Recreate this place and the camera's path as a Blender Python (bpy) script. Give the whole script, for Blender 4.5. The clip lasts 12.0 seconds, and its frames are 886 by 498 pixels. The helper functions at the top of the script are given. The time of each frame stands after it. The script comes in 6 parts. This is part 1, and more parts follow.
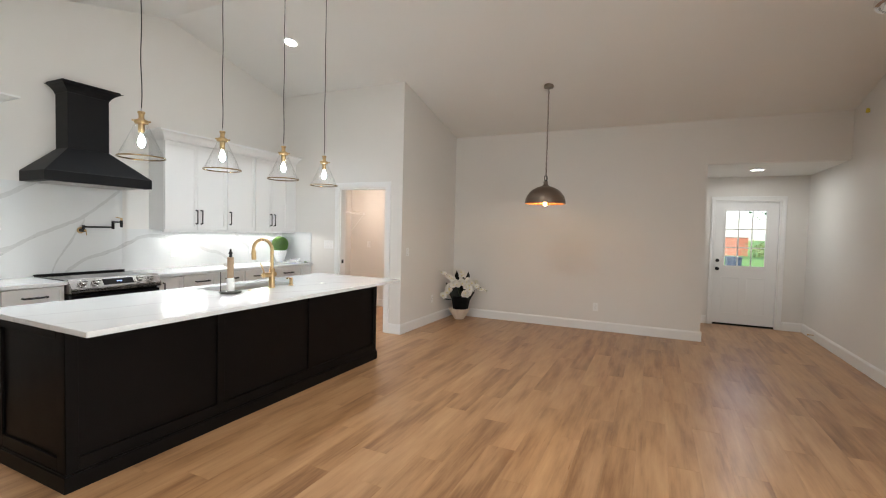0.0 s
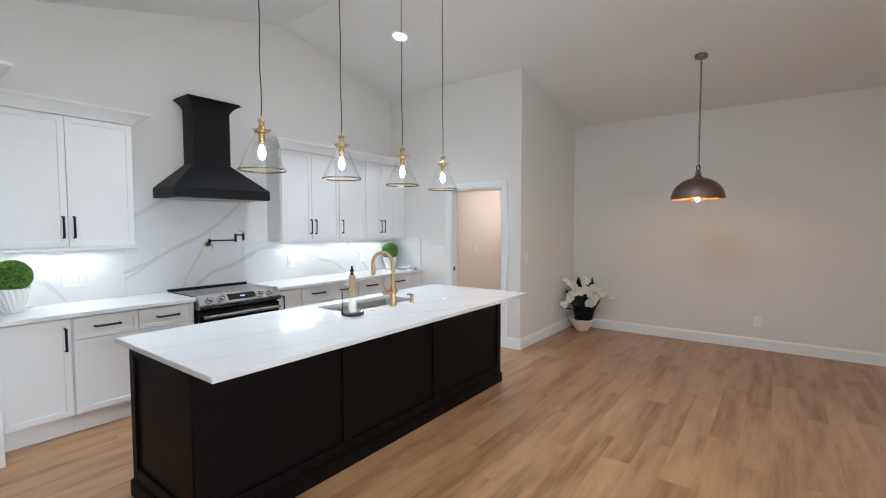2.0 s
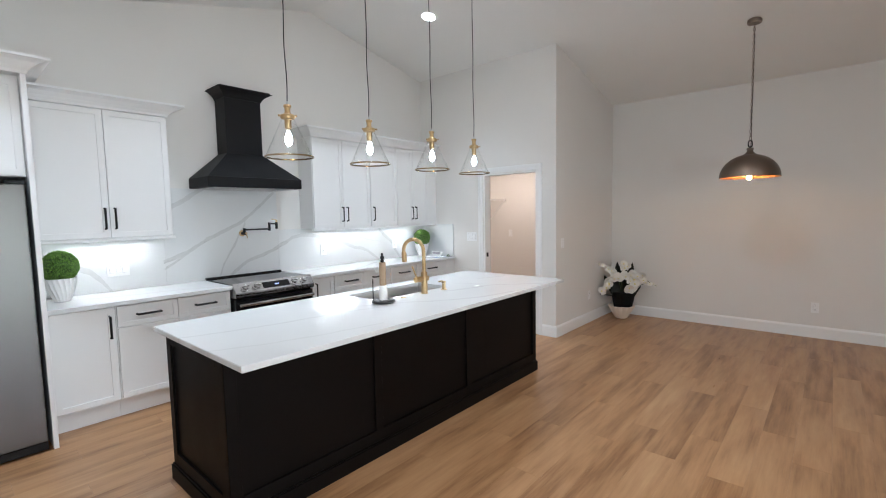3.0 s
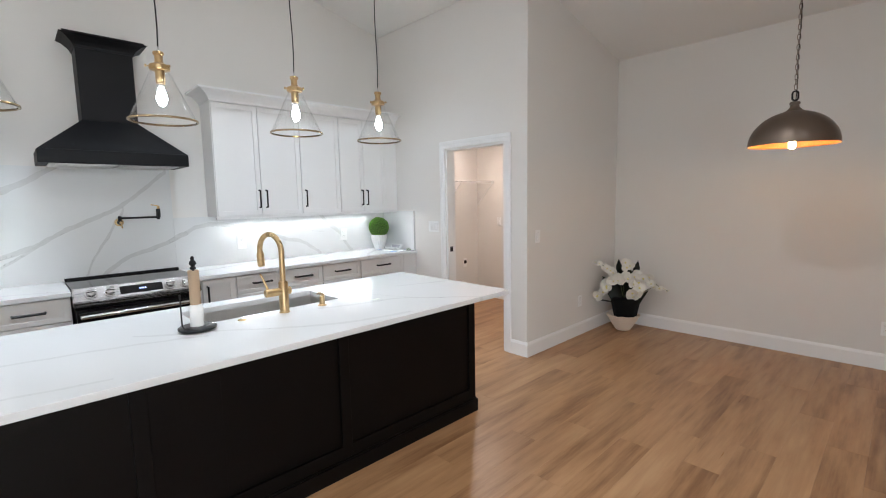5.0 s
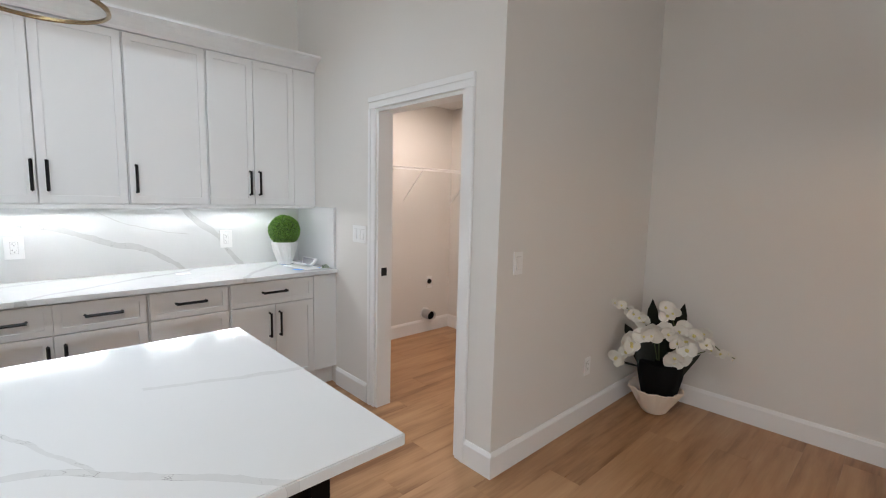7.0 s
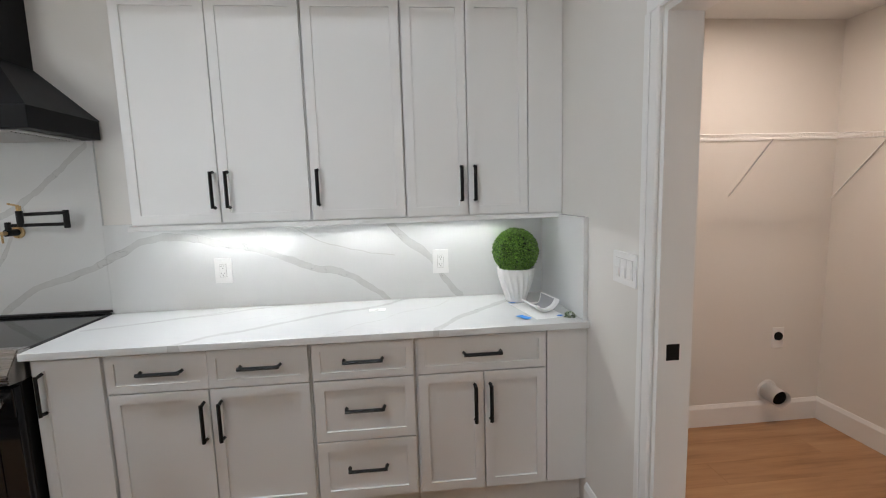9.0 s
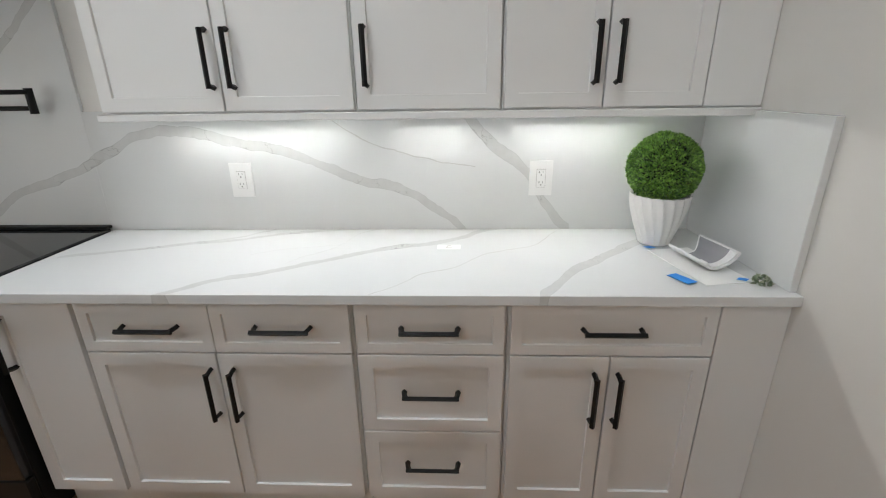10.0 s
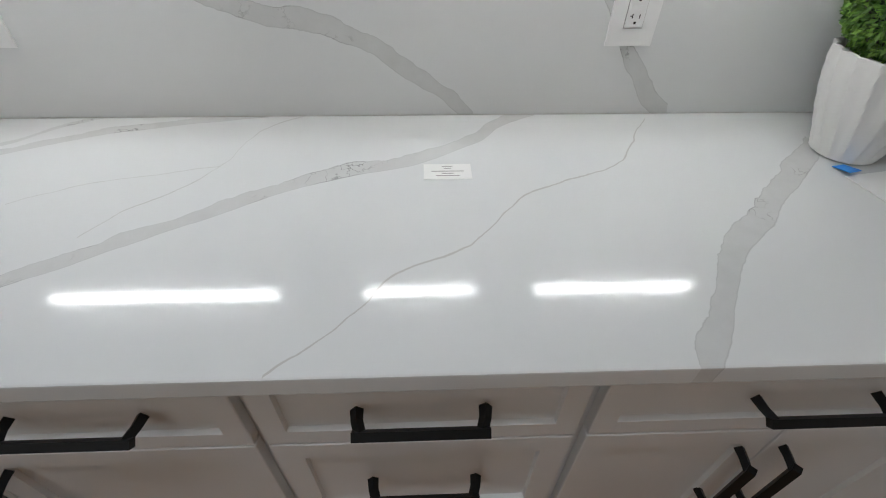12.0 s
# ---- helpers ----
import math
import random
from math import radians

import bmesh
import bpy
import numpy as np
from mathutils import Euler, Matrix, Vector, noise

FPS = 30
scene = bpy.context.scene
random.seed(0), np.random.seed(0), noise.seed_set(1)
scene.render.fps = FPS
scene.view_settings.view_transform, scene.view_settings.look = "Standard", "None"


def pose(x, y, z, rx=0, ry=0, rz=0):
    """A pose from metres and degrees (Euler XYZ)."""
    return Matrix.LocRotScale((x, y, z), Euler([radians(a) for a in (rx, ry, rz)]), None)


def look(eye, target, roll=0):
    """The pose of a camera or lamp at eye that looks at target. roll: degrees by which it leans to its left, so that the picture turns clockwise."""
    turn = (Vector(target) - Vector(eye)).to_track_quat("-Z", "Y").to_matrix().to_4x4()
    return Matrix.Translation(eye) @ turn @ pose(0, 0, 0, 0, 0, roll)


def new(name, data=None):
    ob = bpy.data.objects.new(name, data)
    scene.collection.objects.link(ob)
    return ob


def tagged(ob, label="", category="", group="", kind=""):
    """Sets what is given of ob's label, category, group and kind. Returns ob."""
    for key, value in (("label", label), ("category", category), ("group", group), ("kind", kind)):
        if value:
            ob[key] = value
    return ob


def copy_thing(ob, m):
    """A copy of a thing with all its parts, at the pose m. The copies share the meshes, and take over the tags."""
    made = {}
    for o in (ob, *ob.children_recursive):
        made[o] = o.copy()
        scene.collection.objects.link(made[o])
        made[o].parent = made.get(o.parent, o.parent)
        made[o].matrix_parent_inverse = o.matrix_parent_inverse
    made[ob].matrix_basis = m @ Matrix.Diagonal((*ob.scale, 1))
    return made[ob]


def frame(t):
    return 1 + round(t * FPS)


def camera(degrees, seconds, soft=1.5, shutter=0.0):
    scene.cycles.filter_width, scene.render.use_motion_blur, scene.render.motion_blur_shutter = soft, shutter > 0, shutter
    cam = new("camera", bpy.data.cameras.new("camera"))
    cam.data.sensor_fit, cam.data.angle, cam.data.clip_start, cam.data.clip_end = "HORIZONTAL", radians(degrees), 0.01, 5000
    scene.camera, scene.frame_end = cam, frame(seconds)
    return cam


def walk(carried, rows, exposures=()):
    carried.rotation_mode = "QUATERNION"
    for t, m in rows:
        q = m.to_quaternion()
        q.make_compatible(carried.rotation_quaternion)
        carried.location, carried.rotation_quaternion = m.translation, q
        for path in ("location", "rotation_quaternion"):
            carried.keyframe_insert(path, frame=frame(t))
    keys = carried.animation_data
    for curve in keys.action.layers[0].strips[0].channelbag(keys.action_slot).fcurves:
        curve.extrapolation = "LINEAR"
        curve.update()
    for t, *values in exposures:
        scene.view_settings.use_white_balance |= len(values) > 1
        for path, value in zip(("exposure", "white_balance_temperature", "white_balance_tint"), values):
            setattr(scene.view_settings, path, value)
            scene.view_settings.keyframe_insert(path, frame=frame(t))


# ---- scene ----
cam = camera(89.4, 12.0, soft=1.1)
PATH = [
    (0, (-0.088, 0.292, 1.444), (-0.941, 2.099, 1.364), 1.4),
    (0.5, (-0.212, 0.481, 1.541), (-1.101, 2.27, 1.463), 1.5),
    (1, (-0.269, 0.59, 1.565), (-1.4, 2.237, 1.475), 0.8),
    (1.5, (-0.473, 0.655, 1.552), (-1.674, 2.252, 1.456), 0.3),
    (2, (-0.689, 0.612, 1.546), (-1.885, 2.211, 1.443), -0.1),
    (2.5, (-0.74, 0.604, 1.538), (-1.98, 2.169, 1.417), -0.4),
    (2.7, (-0.744, 0.618, 1.537), (-2.011, 2.159, 1.398), -0.7),
    (4.3, (-0.684, 1.574, 1.52), (-2.123, 2.944, 1.293), -1.4),
    (4.5, (-0.683, 1.736, 1.511), (-2.124, 3.105, 1.286), -1.1),
    (5, (-0.806, 2.195, 1.506), (-2.238, 3.573, 1.284), -1.1),
    (5.5, (-1.043, 2.644, 1.469), (-2.462, 4.035, 1.246), -0.9),
    (6, (-1.245, 3.098, 1.462), (-2.59, 4.561, 1.235), -0.9),
    (6.5, (-1.503, 3.484, 1.473), (-2.887, 4.912, 1.258), 0.7),
    (6.7, (-1.629, 3.651, 1.47), (-3.039, 5.052, 1.25), 1.2),
    (8.3, (-2.464, 4.582, 1.506), (-4.217, 5.516, 1.266), -0.8),
    (8.5, (-2.599, 4.66, 1.504), (-4.433, 5.424, 1.273), -1.1),
    (9, (-2.933, 4.791, 1.496), (-4.909, 4.973, 1.248), -1.7),
    (9.2, (-3.063, 4.81, 1.471), (-5.042, 4.75, 1.191), -1.3),
    (9.5, (-3.282, 4.741, 1.462), (-5.243, 4.671, 1.074), -0.8),
    (10, (-3.679, 4.694, 1.446), (-5.561, 4.616, 0.772), -0.8),
    (10.5, (-4.007, 4.679, 1.428), (-5.771, 4.578, 0.491), -0.5),
    (11, (-4.289, 4.606, 1.38), (-5.936, 4.599, 0.244), 1.1),
    (11.5, (-4.464, 4.606, 1.346), (-5.977, 4.701, 0.042), 2.0),
    (12, (-4.523, 4.617, 1.33), (-6.009, 4.684, -0.007), 0.7),
]
walk(cam, [(t, look(eye, target, roll)) for t, eye, target, roll in PATH],
     [(0, 1.40, 6200, 8), (1.0, 1.30, 5750, 8), (2.5, 1.29, 5680, 8), (4.5, 1.31, 5800, 9), (6.0, 1.25, 5900, 9), (8.5, 0.85, 6050, 10),
      (9.5, 0.80, 6200, 9), (10.5, 0.60, 6300, 9), (11.0, 0.34, 6350, 9), (11.5, 0.17, 6250, 9), (12, 0.03, 6150, 10)])
scene.view_settings.exposure = 0.0

# ---- world, sun and the large lights ----
world = bpy.data.worlds.new("world")
scene.world = world
world.use_nodes = True
wn = world.node_tree
sky = wn.nodes.new("ShaderNodeTexSky")
sky.sky_type, sky.sun_disc = "NISHITA", False
sky.sun_elevation, sky.sun_rotation = radians(50), radians(209)
wn.links.new(sky.outputs[0], wn.nodes["Background"].inputs[0])
wn.nodes["Background"].inputs[1].default_value = 0.14
sun = new("sun", bpy.data.lights.new("sun", "SUN"))
sun.data.energy, sun.data.angle, sun.data.color = 3.5, radians(0.5), (1.0, 0.95, 0.88)
sun.matrix_world = look((-3, 14, 12), (1.5, 22, 0))

RIDGE_Y, RIDGE_Z, FALL_N, FALL_S = 3.78, 3.89, 0.235, 0.262


def roof_z(y):
    """Height of the vaulted ceiling over y."""
    return RIDGE_Z - (FALL_N * (y - RIDGE_Y) if y > RIDGE_Y else FALL_S * (RIDGE_Y - y))


def area_lamp(name, m, watts, size, color, size_y=None, spread=180):
    data = bpy.data.lights.new(name, "AREA")
    data.energy, data.color, data.size = watts, color, size
    data.shape = "RECTANGLE" if size_y else "DISK"
    if size_y:
        data.size_y = size_y
    data.spread = radians(spread)
    ob = new(name, data)
    ob.matrix_world = m
    return ob


def point_lamp(name, at, watts, radius, color):
    data = bpy.data.lights.new(name, "POINT")
    data.energy, data.color, data.shadow_soft_size = watts, color, radius
    ob = new(name, data)
    ob.location = at
    return ob


DAYWHITE, NEUTRAL, WARM = (0.88, 0.94, 1.0), (1.0, 0.97, 0.925), (1.0, 0.75, 0.59)
# only (-4.1, 3.27) and (-4.22, 4.52) are known; the rest are unseen, added
DOWNLIGHTS = [(-4.2, 0.75), (-4.2, 2.0), (-4.1, 3.27), (-4.22, 4.52), (-1.75, 3.05), (0.8, 3.05), (-1.75, 0.6), (0.8, 0.6)]
WATTS = (1.8, 2.0, 3.2, 3.2, 11.0, 3.2, 4.5, 2.5)
for (dx, dy), watts in zip(DOWNLIGHTS, WATTS):
    area_lamp("downlight_lamp", pose(dx, dy, roof_z(dy) - 0.035), watts, 0.14, DAYWHITE if dx < -3 else NEUTRAL, spread=90 if dx < -3 else 165)
area_lamp("laundry_lamp", pose(-4.7, 6.6, 2.395), 6.2, 0.14, WARM)
area_lamp("hall_lamp", pose(1.21, 8.09, 2.415), 3.2, 0.14, NEUTRAL)
# daylight through the glass doors of the east wall
area_lamp("patio_daylight", pose(2.11, 0.9, 1.08, 90, 0, 90), 30, 3.1, (1.0, 0.985, 0.96), 1.95)

# ---- materials ----


def mat_new(name, color=(0.8, 0.8, 0.8), rough=0.5, metal=0.0):
    m = bpy.data.materials.new(name)
    m.use_nodes = True
    b = m.node_tree.nodes["Principled BSDF"]
    b.inputs["Base Color"].default_value = (*color, 1)
    b.inputs["Roughness"].default_value = rough
    b.inputs["Metallic"].default_value = metal
    return m, m.node_tree, b


def nd(nt, kind, **values):
    n = nt.nodes.new(kind)
    for key, value in values.items():
        n.inputs[key.replace("_", " ")].default_value = value
    return n


def math_node(nt, op, a, b=None, clamp=False):
    n = nt.nodes.new("ShaderNodeMath")
    n.operation, n.use_clamp = op, clamp
    for k, v in enumerate((a, b)):
        if v is None:
            continue
        if isinstance(v, (int, float)):
            n.inputs[k].default_value = v
        else:
            nt.links.new(v, n.inputs[k])
    return n.outputs[0]


def mix_color(nt, fac, a, b):
    n = nt.nodes.new("ShaderNodeMix")
    n.data_type = "RGBA"
    for sock, v in ((n.inputs[0], fac), (n.inputs[6], a), (n.inputs[7], b)):
        if isinstance(v, (int, float)):
            sock.default_value = v
        elif isinstance(v, tuple):
            sock.default_value = (*v, 1)
        else:
            nt.links.new(v, sock)
    return n.outputs[2]


def mix_value(nt, fac, a, b):
    n = nt.nodes.new("ShaderNodeMapRange")
    n.inputs[3].default_value, n.inputs[4].default_value = a, b
    nt.links.new(fac, n.inputs[0])
    return n.outputs[0]


def position(nt):
    return nt.nodes.new("ShaderNodeNewGeometry").outputs["Position"]


def noise_fac(nt, vec, scale, detail=3.0, rough=0.5):
    n = nd(nt, "ShaderNodeTexNoise", Scale=scale, Detail=detail, Roughness=rough)
    nt.links.new(vec, n.inputs["Vector"])
    return n.outputs["Fac"]


def add_bump(nt, b, height, strength, distance):
    n = nd(nt, "ShaderNodeBump", Strength=strength, Distance=distance)
    nt.links.new(height, n.inputs["Height"])
    nt.links.new(n.outputs[0], b.inputs["Normal"])


def painted(name, color, rough, grain=180.0, bump=0.08, vary=0.04, distance=0.001, spec=0.5):
    """Paint: broad uneven tone, fine roller or spray texture."""
    m, nt, b = mat_new(name, color, rough)
    b.inputs["Specular IOR Level"].default_value = spec
    p = position(nt)
    big = noise_fac(nt, p, 1.7, 3)
    dark = tuple(c * (1 - vary) for c in color)
    light = tuple(min(1.0, c * (1 + vary)) for c in color)
    nt.links.new(mix_color(nt, big, dark, light), b.inputs["Base Color"])
    fine = noise_fac(nt, p, grain, 4, 0.6)
    nt.links.new(mix_value(nt, noise_fac(nt, p, 6.0, 4), rough - 0.06, rough + 0.06), b.inputs["Roughness"])
    add_bump(nt, b, fine, bump, distance)
    return m


def metal(name, color, rough, brushed=None, vary=0.06):
    m, nt, b = mat_new(name, color, rough, 1.0)
    tc = nt.nodes.new("ShaderNodeTexCoord").outputs["Object"]
    mp = nd(nt, "ShaderNodeMapping")
    mp.inputs["Scale"].default_value = brushed or (30, 30, 30)
    nt.links.new(tc, mp.inputs["Vector"])
    f = noise_fac(nt, mp.outputs[0], 1.0, 5, 0.6)
    nt.links.new(mix_value(nt, f, max(0.02, rough - vary), rough + vary), b.inputs["Roughness"])
    nt.links.new(mix_color(nt, f, tuple(c * 0.95 for c in color), color), b.inputs["Base Color"])
    add_bump(nt, b, f, 0.02, 0.0003)
    return m


def glowing(name, color, strength):
    m, nt, b = mat_new(name, (0.9, 0.9, 0.9), 0.4)
    b.inputs["Emission Color"].default_value = (*color, 1)
    b.inputs["Emission Strength"].default_value = strength
    return m


def glass(name, color=(1, 1, 1), rough=0.0, ior=1.45):
    m, nt, b = mat_new(name, color, rough)
    b.inputs["Transmission Weight"].default_value = 1.0
    b.inputs["IOR"].default_value = ior
    return m


def thin_glass(name):
    """A clear thin wall of glass: see-through, with a mirror gloss that grows at grazing angles."""
    m = bpy.data.materials.new(name)
    m.use_nodes = True
    nt = m.node_tree
    nt.nodes.remove(nt.nodes["Principled BSDF"])
    clear = nt.nodes.new("ShaderNodeBsdfTransparent")
    clear.inputs["Color"].default_value = (0.995, 0.998, 0.997, 1)
    gloss = nd(nt, "ShaderNodeBsdfGlossy", Roughness=0.03)
    edge = math_node(nt, "POWER", nd(nt, "ShaderNodeLayerWeight", Blend=0.5).outputs["Facing"], 3.5)
    edge = math_node(nt, "ADD", math_node(nt, "MULTIPLY", edge, 0.35), 0.014)
    mix = nt.nodes.new("ShaderNodeMixShader")
    nt.links.new(edge, mix.inputs[0])
    nt.links.new(clear.outputs[0], mix.inputs[1])
    nt.links.new(gloss.outputs[0], mix.inputs[2])
    nt.links.new(mix.outputs[0], nt.nodes["Material Output"].inputs["Surface"])
    return m


def vein(nt, arg, val, pts, width, warp):
    """Mask of one vein: val follows a smooth curve over arg. Returns (body, edge) masks."""
    a0, a1 = pts[0][0], pts[-1][0]
    v0, v1 = min(p[1] for p in pts) - 0.01, max(p[1] for p in pts) + 0.01
    t = math_node(nt, "DIVIDE", math_node(nt, "SUBTRACT", arg, a0), a1 - a0)
    cv = nt.nodes.new("ShaderNodeFloatCurve")
    curve = cv.mapping.curves[0]
    flat = [((a - a0) / (a1 - a0), (v - v0) / (v1 - v0)) for a, v in pts]
    curve.points[0].location, curve.points[1].location = flat[0], flat[-1]
    for q in flat[1:-1]:
        curve.points.new(*q)
    cv.mapping.update()
    nt.links.new(t, cv.inputs["Value"])
    f = math_node(nt, "ADD", math_node(nt, "MULTIPLY", cv.outputs[0], v1 - v0), v0)
    d = math_node(nt, "ABSOLUTE", math_node(nt, "SUBTRACT", val, f))
    inside = math_node(nt, "MULTIPLY", math_node(nt, "GREATER_THAN", t, 0.0), math_node(nt, "LESS_THAN", t, 1.0))
    w = math_node(nt, "MULTIPLY", mix_value(nt, warp, 0.55, 1.4), width)
    r = math_node(nt, "DIVIDE", d, w)
    body = nt.nodes.new("ShaderNodeMapRange")
    body.interpolation_type = "SMOOTHSTEP"
    body.inputs[1].default_value, body.inputs[2].default_value = 1.03, 0.90
    nt.links.new(r, body.inputs[0])
    e = math_node(nt, "SUBTRACT", 1.0, math_node(nt, "DIVIDE", math_node(nt, "ABSOLUTE", math_node(nt, "SUBTRACT", r, 0.95)), 0.075), True)
    return math_node(nt, "MULTIPLY", body.outputs[0], inside), math_node(nt, "MULTIPLY", e, inside)


def marble(name, arg_axis, val_axis, veins, white=(0.73, 0.74, 0.735), rough=0.105):
    """White quartz with broad grey veins. veins: (points, half width, strength)."""
    m, nt, b = mat_new(name, white, rough)
    p = position(nt)
    wn_ = nd(nt, "ShaderNodeTexNoise", Scale=8.0, Detail=5.0)
    nt.links.new(p, wn_.inputs["Vector"])
    off = nt.nodes.new("ShaderNodeVectorMath")
    off.operation = "MULTIPLY_ADD"
    nt.links.new(wn_.outputs["Color"], off.inputs[0])
    off.inputs[1].default_value, off.inputs[2].default_value = (0.04, 0.04, 0.04), (-0.02, -0.02, -0.02)
    add = nt.nodes.new("ShaderNodeVectorMath")
    nt.links.new(p, add.inputs[0])
    nt.links.new(off.outputs[0], add.inputs[1])
    sep = nt.nodes.new("ShaderNodeSeparateXYZ")
    nt.links.new(add.outputs[0], sep.inputs[0])
    axes = dict(zip("xyz", sep.outputs))
    warp = noise_fac(nt, p, 16.0, 4, 0.6)
    cloud = noise_fac(nt, p, 22.0, 4, 0.6)
    patch = mix_value(nt, noise_fac(nt, p, 9.0, 2), -5.6, 4.6)
    patch_in = nt.nodes.new("ShaderNodeClamp")
    nt.links.new(patch, patch_in.inputs[0])
    # thin branching cracks: the level lines of a noise, in patches only
    crack_d = math_node(nt, "ABSOLUTE", math_node(nt, "SUBTRACT", noise_fac(nt, p, 24.0, 3, 0.55), 0.5))
    crack = math_node(nt, "SUBTRACT", 1.0, math_node(nt, "DIVIDE", crack_d, 0.014), True)
    crack = math_node(nt, "MULTIPLY", crack, patch_in.outputs[0], True)
    color = mix_color(nt, noise_fac(nt, p, 2.2, 3), tuple(c * 0.97 for c in white), white)
    for pts, width, strength in veins:
        body, edge = vein(nt, axes[arg_axis], axes[val_axis], pts, width, warp)
        if width > 0.006:
            color = mix_color(nt, math_node(nt, "MULTIPLY", body, strength), color, mix_color(nt, cloud, (0.50, 0.505, 0.495), (0.66, 0.665, 0.655)))
            ef = math_node(nt, "MULTIPLY", math_node(nt, "MULTIPLY", edge, mix_value(nt, patch_in.outputs[0], 0.35, 0.95), True), strength)
            color = mix_color(nt, ef, color, (0.20, 0.20, 0.195))
            color = mix_color(nt, math_node(nt, "MULTIPLY", math_node(nt, "MULTIPLY", crack, body), 0.7), color, (0.13, 0.13, 0.125))
        else:
            color = mix_color(nt, math_node(nt, "MULTIPLY", body, strength), color, (0.45, 0.43, 0.40))
    nt.links.new(color, b.inputs["Base Color"])
    nt.links.new(mix_value(nt, noise_fac(nt, p, 25.0, 3), rough - 0.03, rough + 0.04), b.inputs["Roughness"])
    return m


def oak():
    """Vinyl oak planks: grain along y, a tone of its own for each plank."""
    m, nt, b = mat_new("oak_plank", (0.4, 0.26, 0.15), 0.42)
    info = nt.nodes.new("ShaderNodeObjectInfo").outputs["Random"]
    geo = nt.nodes.new("ShaderNodeNewGeometry")
    rnd = math_node(nt, "FRACT", math_node(nt, "ADD", math_node(nt, "MULTIPLY", info, 3.7), math_node(nt, "MULTIPLY", geo.outputs["Random Per Island"], 5.3)))
    comb = nt.nodes.new("ShaderNodeCombineXYZ")
    nt.links.new(math_node(nt, "MULTIPLY", rnd, 37.0), comb.inputs[2])
    nt.links.new(math_node(nt, "MULTIPLY", rnd, 11.0), comb.inputs[1])
    add = nt.nodes.new("ShaderNodeVectorMath")
    nt.links.new(geo.outputs["Position"], add.inputs[0])
    nt.links.new(comb.outputs[0], add.inputs[1])

    def stretched(scale):
        mp = nd(nt, "ShaderNodeMapping")
        mp.inputs["Scale"].default_value = scale
        nt.links.new(add.outputs[0], mp.inputs["Vector"])
        return mp.outputs[0]

    broad = noise_fac(nt, stretched((6.0, 0.75, 1.0)), 1.0, 4, 0.55)
    grain = noise_fac(nt, stretched((75.0, 2.2, 1.0)), 1.0, 5, 0.6)
    ramp = nt.nodes.new("ShaderNodeValToRGB")
    ramp.color_ramp.elements[0].position, ramp.color_ramp.elements[0].color = 0.33, (0.215, 0.100, 0.040, 1)
    ramp.color_ramp.elements[1].position, ramp.color_ramp.elements[1].color = 0.69, (0.515, 0.310, 0.158, 1)
    mid = ramp.color_ramp.elements.new(0.5)
    mid.color = (0.400, 0.222, 0.104, 1)
    streak = noise_fac(nt, stretched((15.0, 1.7, 1.0)), 1.0, 4, 0.6)
    broad = math_node(nt, "ADD", math_node(nt, "MULTIPLY", broad, 0.50), math_node(nt, "MULTIPLY", streak, 0.50))
    tone = math_node(nt, "ADD", broad, math_node(nt, "MULTIPLY", math_node(nt, "SUBTRACT", rnd, 0.5), 0.11))
    nt.links.new(math_node(nt, "ADD", tone, math_node(nt, "MULTIPLY", math_node(nt, "SUBTRACT", grain, 0.5), 0.20)), ramp.inputs[0])
    nt.links.new(ramp.outputs[0], b.inputs["Base Color"])
    nt.links.new(mix_value(nt, grain, 0.22, 0.42), b.inputs["Roughness"])
    add_bump(nt, b, grain, 0.12, 0.0008)
    return m


M_WALL = painted("wall_paint", (0.73, 0.71, 0.675), 0.6, 240, 0.12, 0.02)
M_CEIL = painted("ceiling_paint", (0.79, 0.785, 0.76), 0.75, 120, 0.25, 0.02)
M_TRIM = painted("trim_paint", (0.82, 0.82, 0.81), 0.35, 60, 0.03, 0.02)
M_CAB = painted("cabinet_paint", (0.80, 0.80, 0.79), 0.34, 90, 0.04, 0.02)
M_ESP = painted("espresso_paint", (0.0032, 0.0024, 0.0021), 0.5, 70, 0.06, 0.25, spec=0.13)
M_BLACK = painted("black_iron", (0.008, 0.008, 0.008), 0.45, 200, 0.1, 0.2, spec=0.25)
M_HOOD = painted("hood_black_steel", (0.006, 0.0062, 0.007), 0.5, 300, 0.1, 0.15, spec=0.2)
M_DARK = painted("dark_gap", (0.03, 0.028, 0.026), 0.8)
M_STEEL = metal("brushed_steel", (0.58, 0.57, 0.56), 0.30, (300, 300, 3), 0.03)
M_RANGE = metal("range_steel", (0.40, 0.385, 0.37), 0.27, (300, 3, 300), 0.03)
M_DKSTEEL = metal("dark_stainless", (0.17, 0.165, 0.16), 0.30, (300, 300, 3), 0.03)
M_SINK = metal("sink_steel", (0.76, 0.74, 0.71), 0.36, (200, 3, 200), 0.03)
M_BRASS = metal("brushed_brass", (0.60, 0.43, 0.225), 0.28, (60, 60, 4), 0.04)
M_RIM = metal("antique_brass_rim", (0.40, 0.30, 0.17), 0.25, (20, 20, 20), 0.03)
M_CHROME = metal("chrome", (0.8, 0.8, 0.8), 0.08)
M_BRONZE = metal("aged_bronze", (0.23, 0.185, 0.15), 0.38, (14, 14, 14), 0.12)
M_COPPER = painted("dome_inside_gold", (0.60, 0.24, 0.065), 0.45)
M_GLASS = thin_glass("clear_glass")
M_PANE = glass("window_glass")
M_CERAN = mat_new("black_ceramic_glass", (0.012, 0.012, 0.013), 0.06)[0]
